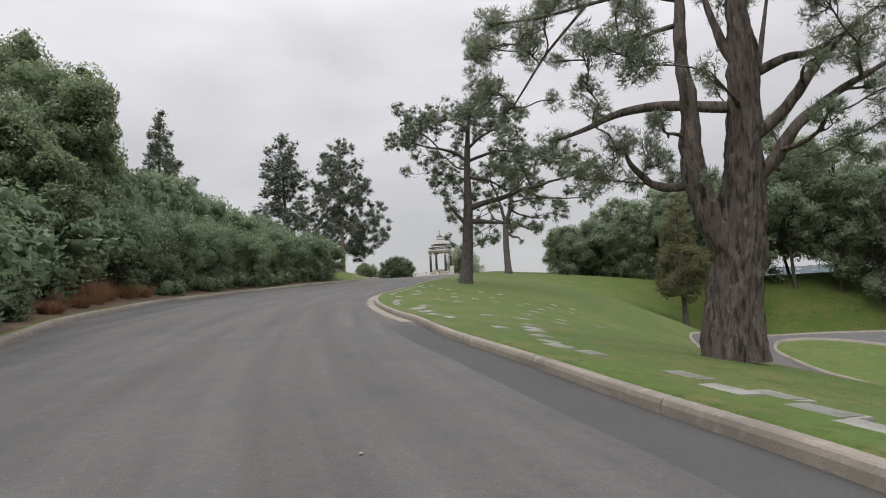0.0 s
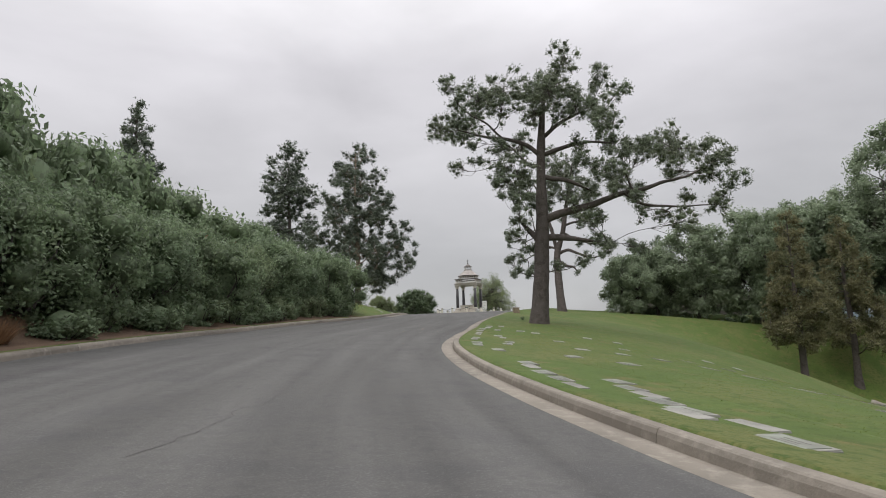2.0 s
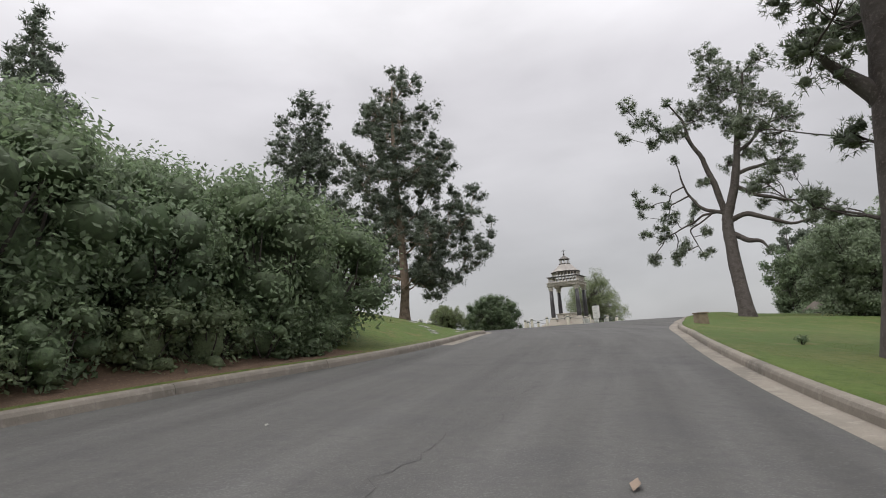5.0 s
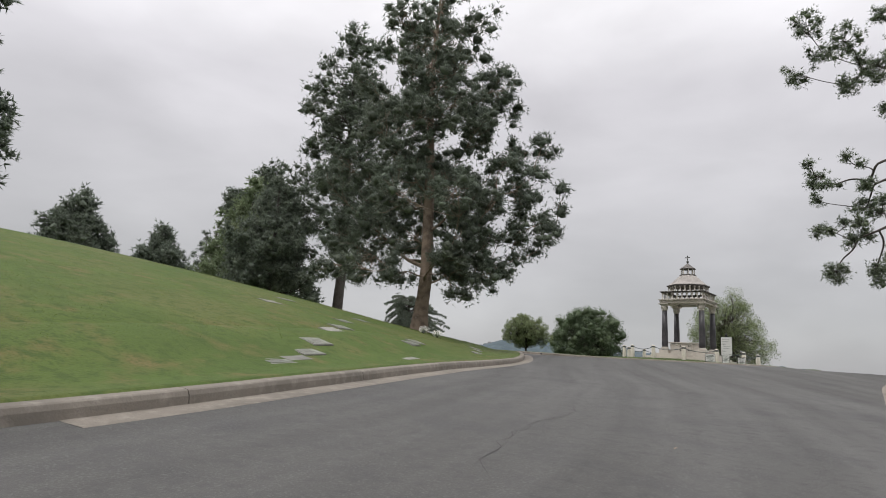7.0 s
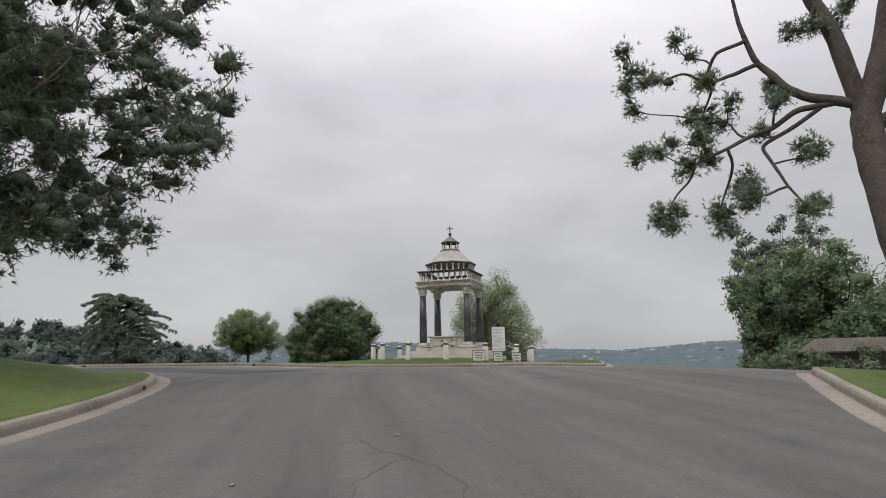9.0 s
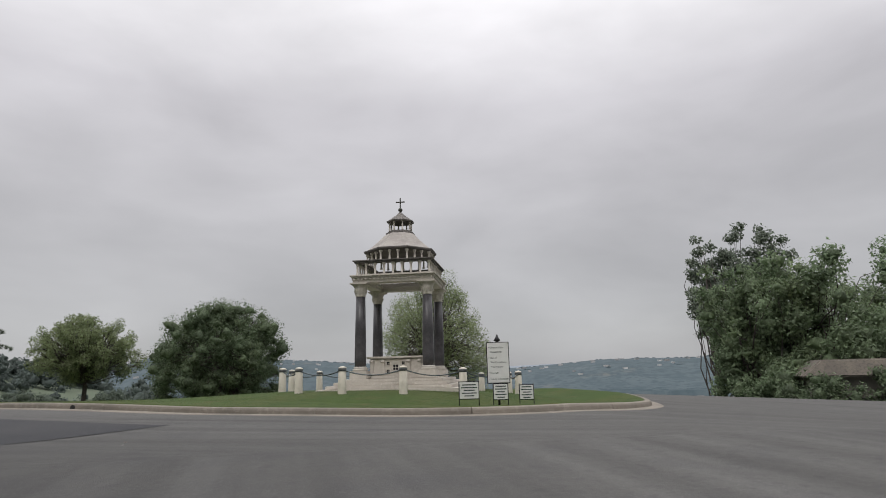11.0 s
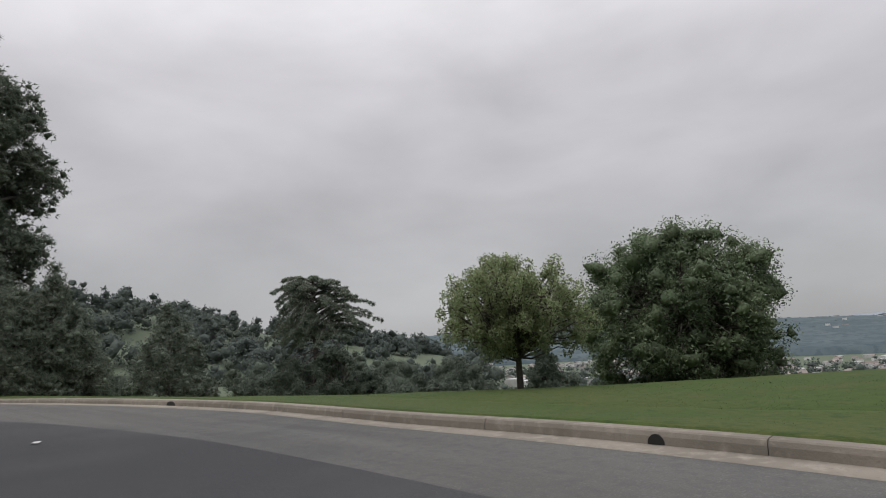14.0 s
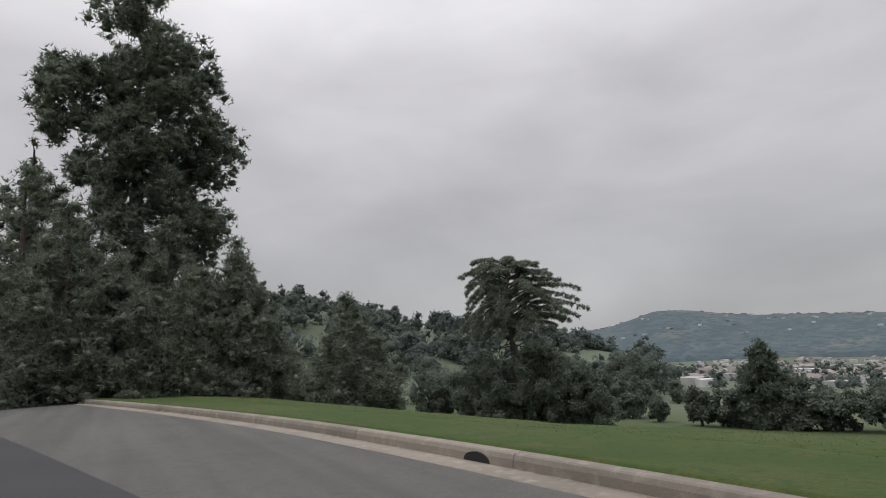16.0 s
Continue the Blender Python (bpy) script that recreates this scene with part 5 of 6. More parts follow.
part("lantern_roof", turned("lantern_roof", [(.5, 7.52), (.62, 7.53), (.64, 7.58), (.6, 7.6), (.4, 7.74), (.2, 7.9), (.06, 8.02), (.05, 8.05)], DARK_STONE, 8, EIGHT, False), lantern)
cross = part("cross", turned("cross", [(.03, 8.03), (.05, 8.06), (.09, 8.1), (.105, 8.15), (.09, 8.2), (.05, 8.24), (.02, 8.25)], BRONZE, 14), shrine, "dark bronze cross on a ball")
part("upright", box((0, 0, 8.47), (.055, .04, .48), BRONZE, .008), cross)
part("arm", box((0, 0, 8.52), (.42, .04, .055), BRONZE, .008), cross)
# the altar between the front columns
altar = thing("stone_altar", SHRINE @ pose(0, -.75, .62), "pale carved stone altar with pierced roundels, under the stone canopy", "altar")
part("base", box((0, 0, .06), (2.4, .95, .12), STONE, .02), altar)
part("body", box((0, 0, .46), (2.2, .8, .68), STONE, .015), altar)
part("top", box((0, 0, .86), (2.46, 1.0, .09), STONE, .025), altar)
for s in (-1.02, -.55, .55, 1.02):
    p = part("pilaster", box((s, -.42, .46), (.14, .07, .66), STONE, .012), altar)
    part("scroll", turned("scroll", [(.05, -.08), (.055, 0), (.05, .08)], STONE, 10), p, m=pose(s, -.46, .7, 0, 90, 0))
for cx, cz, r in ((0, .45, .2), (-.32, .62, .105), (.32, .62, .105), (-.32, .29, .105), (.32, .29, .105)):
    bm = bmesh.new()
    n = 20
    for k in range(n):
        a, b = 2 * math.pi * k / n, 2 * math.pi * (k + 1) / n
        q = [bm.verts.new((rr * math.cos(t), -.03 if rr < r * 1.1 else -.03, rr * math.sin(t))) for rr, t in ((r * .82, a), (r * .82, b), (r, b), (r, a))]
        w = [bm.verts.new((v.co.x, 0, v.co.z)) for v in q]
        bm.faces.new(q)
        for i in range(4):
            j = (i + 1) % 4
            bm.faces.new((q[i], w[i], w[j], q[j]))
    rd = part("roundel", (bm, STONE), altar, m=pose(cx, -.4, cz))
    # dark discs on the uncut stone, coloured as the shade in piercings
    for k in range(4):
        a = math.pi / 4 + k * math.pi / 2
        part("opening", turned("opening", [(r * .27, -.004), (r * .27, .006)], HOLE_SHADE, 12), rd, "dark pierced opening", m=pose(r * .42 * math.cos(a), -.006, r * .42 * math.sin(a), 90))

# posts and chains round it
posts = []
for k in range(14):
    a = radians(-98 + 360 / 14 * k)
    x, y = 5.0 * math.cos(a), 109.62 + 5.0 * math.sin(a)
    z = float(land_z(x, y))
    posts.append((x, y, z))
    b = thing("bollard", pose(x, y, z, 0, 0, math.degrees(a)), "cream painted round post with a dark collar", "bollard", "posts round the stone canopy")
    part("post", turned("post", [(.16, -.2), (.155, 0), (.15, .3), (.135, .78), (.12, .8)], POST_PAINT, 18), b)
    part("cap", turned("cap", [(.135, .78), (.15, .79), (.148, .88), (.13, .89)], CAP_PAINT, 18), b, "dark collar")
    part("top", turned("top", [(.14, .885), (.15, .9), (.1, .94), (.02, .96)], POST_PAINT, 18), b, "pale domed top")
for k in range(14):
    p, q = Vector(posts[k]) + Vector((0, 0, .84)), Vector(posts[(k + 1) % 14]) + Vector((0, 0, .84))
    chain = thing("chain", Matrix.Translation(p), "dark metal chain hanging between two posts", "chain", "chains round the stone canopy")
    t = np.linspace(0, 1, 16)[:, None]
    L = np.array((q - p)) * t - np.array([0, 0, .2]) * 4 * t * (1 - t)
    part("links", mesh_of("links", *tube(L, np.full(16, .022) * (1 + .25 * (np.arange(16) % 2)), 6), CHAIN), chain)

# ---- signs ----


def letters(text, size, mat, parent, m):
    cu = bpy.data.curves.new("lettering", "FONT")
    cu.body, cu.size, cu.extrude = text, size, .002
    cu.align_x = "LEFT"
    tmp = new("lettering", cu)
    me = bpy.data.meshes.new_from_object(tmp.evaluated_get(bpy.context.evaluated_depsgraph_get()))
    bpy.data.objects.remove(tmp)
    me.materials.clear()
    me.materials.append(mat)
    return part("lettering", me, parent, m=m)


SG = thing("direction_sign", pose(1.8, 101.5, float(land_z(1.8, 101.5)), 0, 0, -10), "white direction board with dark green lettering on an iron post", "sign")
part("post", turned("post", [(.035, -.3), (.035, 1.98)], IRON, 10), SG)
board = part("board", box((0, -.06, 1.33), (.66, .035, 1.22), SIGN_WHITE, .01), SG, "white board with lettering")
part("rim", box((0, -.045, 1.33), (.71, .02, 1.27), IRON, .008), board)
part("finial", turned("finial", [(.06, 1.98), (.11, 2.02), (.05, 2.1), (.02, 2.2)], IRON, 10), SG)
for i, line in enumerate(("• Church of the", "   Recessional", "• Hall of", "   The Crucifixion-", "   Resurrection", "• Museum", "• Court of Freedom")):
    z = 1.33 + .44 - i * .135 - (.05 if i > 1 else 0) - (.05 if i > 4 else 0) - (.05 if i > 5 else 0)
    letters(line, .076, SIGN_INK, board, pose(-.3, -.079, z, 90))
for x, y, w, h, turn in ((.74, 101.1, .6, .48, -3), (1.68, 100.95, .44, .44, -12), (2.66, 101.4, .44, .42, -10)):
    s = thing("lawn_sign", pose(x, y, float(land_z(x, y)), 0, 0, turn), "small white notice in a black wire frame stuck in the lawn", "sign", "notices on the lawn")
    for sx in (-1, 1):
        part("leg", turned("leg", [(.014, -.2), (.014, .74)], IRON, 6), s, m=pose(sx * w / 2, 0, 0))
    part("board", box((0, -.012, .48), (w - .03, .02, h), SIGN_WHITE, .004), s)
    part("frame", box((0, .008, .48), (w + .03, .012, h + .05), IRON, .004), s)
    for k in range(5):
        part("writing", box((0, -.0245, .64 - k * .08), (w * (.7, .8, .55, .75, .5)[k], .003, .03), SIGN_INK), s, "illegible dark line of writing")

# ---- lawn and road details ----
# flat grave markers
RIGHT_MARKERS = [(3.3, 8.5), (3.2, 7.1), (3.85, 7.2), (3.65, 6.0), (3.5, 5.05), (2.1, 11.6), (2.5, 10.7), (2.1, 12.8), (2.26, 14.6), (2.4, 16.2), (2.5, 17.4), (2.6, 18.6), (1.44, 16.5), (-1.2, 23.0), (-.75, 21.5), (-.4, 20.1), (.1, 19.1)]
KERB_MARKERS = [(-2.2, 29.5), (-2.3, 28.5), (-2.2, 27.3), (-2.1, 26.3), (-2.1, 25.3), (-.86, 27.0), (-.97, 26.0), (-.96, 25.1), (-1.04, 24.3), (-1.0, 23.4), (-.6, 22.6), (-2.5, 33.5), (-1.7, 47.7), (-1.9, 46.5), (-2.25, 45.2), (-2.45, 43.9), (-2.6, 42.5), (-2.7, 41.5), (-2.9, 38.9), (-3.05, 37.9), (-3.0, 36.0), (-3.05, 34.9), (-1.7, 40.9), (-1.65, 38.3), (-1.85, 37.2), (-1.5, 45.5), (-.2, 46.2), (-1.76, 41.9), (-.97, 49.0), (-.36, 33.0)]
LEFT_MARKERS = [(-9.3, 65.9), (-9.4, 66.6), (-9.6, 67.4), (-10.0, 68.4), (-10.8, 70.5), (-11.1, 71.5), (-12.1, 73.5), (-8.9, 70.9), (-10.0, 73.9), (-10.2, 74.8), (-10.3, 82.2), (-9.9, 80.9), (-9.5, 79.3), (-13.8, 72.1), (-15.0, 74.7), (-12.8, 76.1)]
slab = bmesh.new()
add_box(slab, (0, 0, 0), (.76, .45, .06), .012)
SLAB = bpy.data.meshes.new("slab")
slab.to_mesh(SLAB)
SLAB.materials.append(MARKER)
plate = bmesh.new()
add_box(plate, (0, 0, .031), (.62, .33, .012), .004)
PLATE = bpy.data.meshes.new("plate")
plate.to_mesh(PLATE)
PLATE.materials.append(BRONZE_PLATE)
bar = bmesh.new()
for k in range(3):
    add_box(bar, (0, .07 - k * .07, .0385), (.34 - .08 * (k == 1), .02, .003))
BAR = bpy.data.meshes.new("writing")
bar.to_mesh(BAR)
BAR.materials.append(MARKER)
mr = np.random.default_rng(5)


def lie(x, y, line, side):
    """The pose of a flat thing on the lawn, square to the nearest stretch of kerb."""
    k = int(np.argmin(np.hypot(line[:, 0] - x, line[:, 1] - y)))
    d = line[min(k + 1, len(line) - 1)] - line[max(k - 1, 0)]
    off = np.hypot(line[k][0] - x, line[k][1] - y)
    f = lambda a, b: float(verge(np.array([a]), np.array([b]), off)[0]) + (.02 if off < 2.8 else .0)
    n = Vector((f(x - .3, y) - f(x + .3, y), f(x, y - .3) - f(x, y + .3), .6)).normalized()
    turn = math.degrees(math.atan2(d[1], d[0])) + mr.uniform(-4, 4)
    return Matrix.Translation((x, y, f(x, y) - .022)) @ Vector((0, 0, 1)).rotation_difference(n).to_matrix().to_4x4() @ pose(0, 0, 0, 0, 0, turn)


ROW_MARKERS = [(x0 + k * 1.25 + mr.uniform(-.15, .15), y0 + k * slope + mr.uniform(-.1, .1)) for x0, y0, n, slope in ((1.2, 27, 5, -.5), (.8, 31.5, 7, -.45), (.6, 36.5, 8, -.4), (.6, 41, 7, -.35), (.4, 45.5, 8, -.3), (1.6, 22.5, 4, -.55)) for k in range(n) if mr.random() < .75]
for spots, line, side in ((RIGHT_MARKERS, right_line, 1), (KERB_MARKERS, right_line, 1), (ROW_MARKERS, right_line, 1), (LEFT_MARKERS, left_line, -1)):
    for i, (x, y) in enumerate(spots):
        g = thing("grave_marker", lie(x, y, line, side), "flat grey stone grave marker set in the lawn", "grave marker", "grave markers in the lawn")
        s = part("stone", SLAB, g)
        if i % 3 != 1:
            p = part("plaque", PLATE, g, "weathered bronze plaque")
            part("writing", BAR, p, "illegible raised lines")

# red blossoms among the shrubs
for i, (x, y, z, r) in enumerate(((-14.8, 45.2, 6.72, .2), (-15.2, 43.2, 7.2, .14))):
    fl = thing("red_blossoms", pose(x, y, z), "cluster of red blossoms among the hedge shrubs", "flowers")
    rng = np.random.default_rng(430 + i)
    part("blossoms", mesh_of("blossoms", *leaves(rng, [(0, 0, 0), (.1, .08, -.1), (-.1, .02, -.16)], [r, r * .8, r * .7], 60, .1, .9, .3), RED_PETAL), fl)
    part("leaves", mesh_of("leaves", *leaves(rng, [(-.1, .1, -.1), (.1, .1, -.25)], [.3, .3], 60, .13, .9, .3), HEDGE_LEAF), fl)
# bare earth under the hedge
hedge_part = left_line[(left_line[:, 1] > -12) & (left_line[:, 1] < 57)]
V, F = section_strip(hedge_part, -1, [(.04, .16), (.12, .175), (.3, .175), (.7, .17), (1.3, .17), (2.0, .15), (2.8, .13), (3.3, .05)], lambda x, y, o: verge(x, y, o) - (.15 if o < .2 else .12))
tagged(new("bare_earth", mesh_of("bare_earth", V, F, DIRT, True)), "strip of bare reddish earth between kerb and hedge", "soil", kind="structure")
er = np.random.default_rng(8)


def tuft(x, y, z, r, h, seed, mat, label, name, n=260):
    rng = np.random.default_rng(seed)
    a, q = rng.uniform(0, 2 * np.pi, n), r * np.sqrt(rng.random(n)) * .5
    b = np.stack([q * np.cos(a), q * np.sin(a), np.zeros(n)], -1)
    tip = b * 2.2 + np.stack([rng.normal(0, .12, n), rng.normal(0, .12, n), h * rng.uniform(.5, 1.1, n)], -1)
    s = np.stack([-np.sin(a), np.cos(a), np.zeros(n)], -1) * .012
    V = np.stack([b - s, b + s, tip], 1).reshape(-1, 3)
    g = thing(name, pose(x, y, z), label, "grass tuft")
    part("blades", mesh_of("blades", V, np.arange(len(V)).reshape(-1, 3), mat), g)


for i, (x, y, r, h) in enumerate(((-14.4, 24.6, 1.0, 1.1), (-14.9, 26.4, .9, .8), (-15.0, 28.6, .8, .8), (-15.1, 30.2, .8, .7), (-13.7, 22.6, .7, .6), (-12.6, 19.4, .6, .5))):
    tuft(x, y, float(verge(np.array([x]), np.array([y]), 1.3)[0]), r, h, 300 + i, DRY, "clump of dry orange-brown grass at the foot of the hedge", "dry_grass", 700)

# little things on the verge
blk = thing("stone_block", pose(2.6, 71.0, float(land_z(2.6, 71.0)) - .02, 0, 0, 12), "squat tan stone block standing on the lawn by the kerb", "stone block")
part("block", box((0, 0, .3), (.55, .5, .62), TERRACOTTA, .04, 0, .92), blk)
part("cap", box((0, 0, .62), (.58, .53, .06), TERRACOTTA, .02), blk)
for i, (x, y, m) in enumerate(((1.6, 58.9, HEDGE_LEAF), (-12.1, 80.6, WHITE_PETAL), (-11.6, 80.9, WHITE_PETAL))):
    fl = thing("flower_bouquet", pose(x, y, float(land_z(x, y))), "bouquet of white flowers lying on the lawn" if m is WHITE_PETAL else "dark vase with green sprigs on the lawn", "flowers")
    rng = np.random.default_rng(400 + i)
    part("vase", turned("vase", [(.04, -.05), (.05, .08), (.045, .13), (.055, .15)], IRON, 10), fl)
    part("blossoms", mesh_of("blossoms", *leaves(rng, [(0, 0, .2), (.1, .05, .16), (-.08, .06, .17)], [.1, .09, .09] if m is not WHITE_PETAL else [.17, .15, .15], 70, .06, .8, .4), m), fl)
    part("leaves", mesh_of("leaves", *leaves(rng, [(0, 0, .13)], [.09], 40, .09, .6, .3), HEDGE_LEAF), fl)
# storm drain mouth in the island kerb, and smaller outlets
for x, y, w in ((-23.85, 111.7, .5), (-8.9, 86.0, .3), (-11.0, 104.75, .2)):
    line = island_line if y > 95 else left_line
    k = int(np.argmin(np.hypot(line[:, 0] - x, line[:, 1] - y)))
    d = line[k + 1] - line[k - 1]
    turn = math.degrees(math.atan2(d[1], d[0]))
    inward = (1 if y > 95 else -1) * .135 / np.linalg.norm(d)
    px, py = line[k] + np.array([-d[1], d[0]]) * inward
    dr = thing("drain_opening", pose(px, py, float(road_z(px, py)), 0, 0, turn), "dark arched drain mouth in the kerb face", "drain")
    # solid arch on the kerb face; its black is the hole's shade
    bm = bmesh.new()
    vs = [bm.verts.new((w * .5 * math.cos(a), 0, .012 + .115 * math.sin(a))) for a in np.linspace(0, math.pi, 14)]
    f = bm.faces.new(vs)
    q = bmesh.ops.extrude_face_region(bm, geom=[f])
    bmesh.ops.translate(bm, verts=[v for v in q["geom"] if isinstance(v, bmesh.types.BMVert)], vec=(0, .05, 0))
    bmesh.ops.translate(bm, verts=bm.verts, vec=(0, -.025, 0))
    part("mouth", (bm, HOLE_SHADE), dr)
# scraps of leaf and paper on the asphalt
for i in range(24):
    t = er.uniform(0, 1)
    y = er.uniform(3, 96)
    x = float(np.interp(y, PY, PX)) + er.uniform(-4.5, 3.2)
    if abs(x - float(np.interp(y, PY, PX))) < .35:
        x += .8
    lf = thing("fallen_leaf", pose(x, y, float(road_z(x, y)) + .006, er.uniform(-8, 8), er.uniform(-8, 8), er.uniform(0, 360)), "dry fallen leaf or scrap lying on the asphalt", "litter", "scraps on the road")
    w = er.uniform(.025, .06)
    part("blade", mesh_of("blade", [(-w, 0, 0), (-w * .3, -w * .45, .012), (w * .6, -w * .35, .004), (w, 0, .014), (w * .5, w * .4, .004), (-w * .4, w * .4, .012)], [(0, 1, 2, 3, 4, 5)], YELLOW if i % 23 == 7 else MARKER if i % 2 else PALE_BARK), lf)
for x, y, w, turn, mt in ((-21.1, 105.3, .12, 10, SIGN_WHITE), (-5.14, 46.26, .1, 70, PALE_BARK)):
    lf = thing("fallen_leaf", pose(x, y, float(road_z(x, y)) + .012, 0, 0, turn), "curled fallen leaf or scrap lying on the asphalt", "litter", "scraps on the road")
    part("blade", mesh_of("blade", [(-w, 0, 0), (-w * .3, -w * .4, .03), (w * .6, -w * .3, .02), (w, 0, .05), (w * .5, w * .35, .03), (-w * .4, w * .35, .04)], [(0, 1, 2, 3, 4, 5)], mt), lf)
# cracks in the asphalt
cr = np.random.default_rng(14)
for i, (x, y, a, L) in enumerate(((-6.5, 31, 80, 5), (-8.2, 34, 60, 6), (-5.3, 27.8, 100, 4), (-4, 74.5, 70, 5), (-1.5, 75.5, 110, 4), (-5.2, 78, 20, 5), (-.5, 79, 150, 5), (-3, 82, 95, 5), (.8, 73.5, 60, 3), (-7, 46, 75, 6), (-4.6, 62, 85, 6), (1.5, 86, 30, 5), (-6.8, 21, 95, 5))):
    s = np.linspace(0, L, int(L * 5))
    wig = np.cumsum(cr.normal(0, .07, len(s)))
    ca, sa = math.cos(radians(a)), math.sin(radians(a))
    px, py = x + s * ca - wig * sa, y + s * sa + wig * ca
    w = .002 + .004 * cr.random(len(s))
    V = np.concatenate([np.stack([px - w * sa, py + w * ca, road_z(px, py) + .004], -1), np.stack([px + w * sa, py - w * ca, road_z(px, py) + .004], -1)])
    n = len(s)
    F = [(k, k + 1, n + k + 1, n + k) for k in range(n - 1)]
    tagged(new("road_crack", mesh_of("road_crack", V, F, CRACK)), "thin dark crack in the asphalt", "crack", kind="structure")

# branch road down the slope on the right
side_line = curve_through([(27, -20), (24, 10), (22.6, 30), (22.2, 41), (23.0, 48.5), (26.3, 53.4), (31, 54.4), (35.6, 51.8), (39, 45.5), (42, 35), (46, 15)], 1.0)
V, F = section_strip(side_line, 1, [(-3.2, -.2), (-3.0, .07), (-1.6, .1), (0, .11), (1.6, .1), (3.0, .07), (3.2, -.2)], lambda x, y, o: land_z(x, y))
tagged(new("side_road", mesh_of("side_road", V, F, ASPHALT, True)), "lower grey asphalt road curving round a lawn", "road", kind="structure")
for s, nm in ((1, "side_right"), (-1, "side_left")):
    V, F = section_strip(side_line, s, [(2.95, -.1), (3.0, .2), (3.15, .22), (3.25, -.2)], lambda x, y, o: land_z(x, y))
    tagged(new("kerb_" + nm, mesh_of("kerb", V, F, CONCRETE)), "pale concrete kerb of the lower road", "kerb", kind="structure")

# grass blades along the near lawn edges
def blades(line, side, lo, hi, n, seed, ylo, yhi, name, mat=BLADES):
    rng = np.random.default_rng(seed)
    T = np.gradient(line, axis=0)
    T /= np.linalg.norm(T, axis=1)[:, None]
    ok = np.where((line[:, 1] > ylo) & (line[:, 1] < yhi) & (line[:, 0] > -48))[0]
    k = rng.choice(ok, n)
    off = lo + (hi - lo) * rng.random(n) ** 2.4
    p = line[k] + np.stack([T[k, 1], -T[k, 0]], -1) * side * off[:, None] + T[k] * rng.uniform(-.4, .4, n)[:, None]
    u = smooth(.15, 2.2, off)
    z = (road_z(p[:, 0], p[:, 1]) + .15) * (1 - u) + land_z(p[:, 0], p[:, 1]) * u + .01
    b = np.concatenate([p, z[:, None]], 1)
    a = rng.uniform(0, 2 * np.pi, n)
    s = np.stack([np.cos(a), np.sin(a), np.zeros(n)], -1) * .007
    tip = b + np.stack([rng.normal(0, .02, n), rng.normal(0, .025, n), rng.uniform(.008, .024, n)], -1)
    V = np.stack([b - s, b + s, tip], 1).reshape(-1, 3)
    tagged(new(name, mesh_of("grass", V, np.arange(len(V)).reshape(-1, 3), mat)), "short mown grass blades of the lawn", "grass", kind="stuff")


blades(right_line, 1, .16, 16, 70000, 1, 1, 60, "grass")
blades(left_line, -1, .16, 14, 40000, 2, 58, 90, "grass")
blades(island_line, 1, .16, 8.0, 50000, 3, 97, 124, "grass", LUSH_BLADES)

# ---- the valley ----
fw = np.random.default_rng(31)


def woods(name, label, spots, mat, seed, lumps_each=5, count=70, size=.7):
    """Far trees as one mesh of ragged lumps under leafy coats."""
    rng = np.random.default_rng(seed)
    lumps, cs, rs = [], [], []
    for x, y, h in spots:
        z = float(land_z(x, y))
        w = h * rng.uniform(.55, 1.0)
        up = rng.uniform(.2, .36)
        for k in range(lumps_each):
            u = k / max(lumps_each - 1, 1)
            c = np.array([x + rng.normal() * w * .3 * (1 - .6 * u), y + rng.normal() * w * .3 * (1 - .6 * u), z + h * (up + (.86 - up) * u) * rng.uniform(.9, 1.08)])
            r = w * (.46 - .22 * u) * rng.uniform(.75, 1.25)
            v, f = blob(rng, r * .7, .85, .7, 1)
            lumps.append((v + c, f))
            cs.append(c)
            rs.append(r)
    part_a = mesh_of(name, *join(lumps + [leaves(rng, cs, np.array(rs), count, size, .9, .6)]), mat)
    tagged(new(name, part_a), label, "woods", kind="stuff")


def valley_spots(n, az0, az1, r0, r1, h0, h1, gap=0.0):
    out = []
    while len(out) < n:
        az, r = radians(fw.uniform(az0, az1)), r0 + (r1 - r0) * fw.random() ** .8
        x, y = -15 - math.sin(az) * r, 105 + math.cos(az) * r
        if gap and noise.noise(Vector((x * .012, y * .012, 3))) > gap:
            continue
        out.append((x, y, fw.uniform(h0, h1)))
    return out


woods("valley_woods", "scattered dark green trees on the lawns down in the valley", valley_spots(46, 19, 75, 140, 280, 8, 15, .0), WOOD_LEAF, 1, 8, 260, .55)
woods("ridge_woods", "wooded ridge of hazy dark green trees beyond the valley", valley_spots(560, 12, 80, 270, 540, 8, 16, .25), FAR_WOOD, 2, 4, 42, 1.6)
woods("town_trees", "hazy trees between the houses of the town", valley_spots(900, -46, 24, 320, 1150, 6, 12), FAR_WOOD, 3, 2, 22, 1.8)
woods("slope_trees", "dark trees on the slope below the hilltop", valley_spots(9, -40, 2, 150, 260, 4, 6.5) + [(-73.4, 332, 17), (-66, 326, 13), (-56.6, 312, 8), (-84, 354, 14), (-61, 290, 6)], WOOD_LEAF, 4, 7, 170, .7)
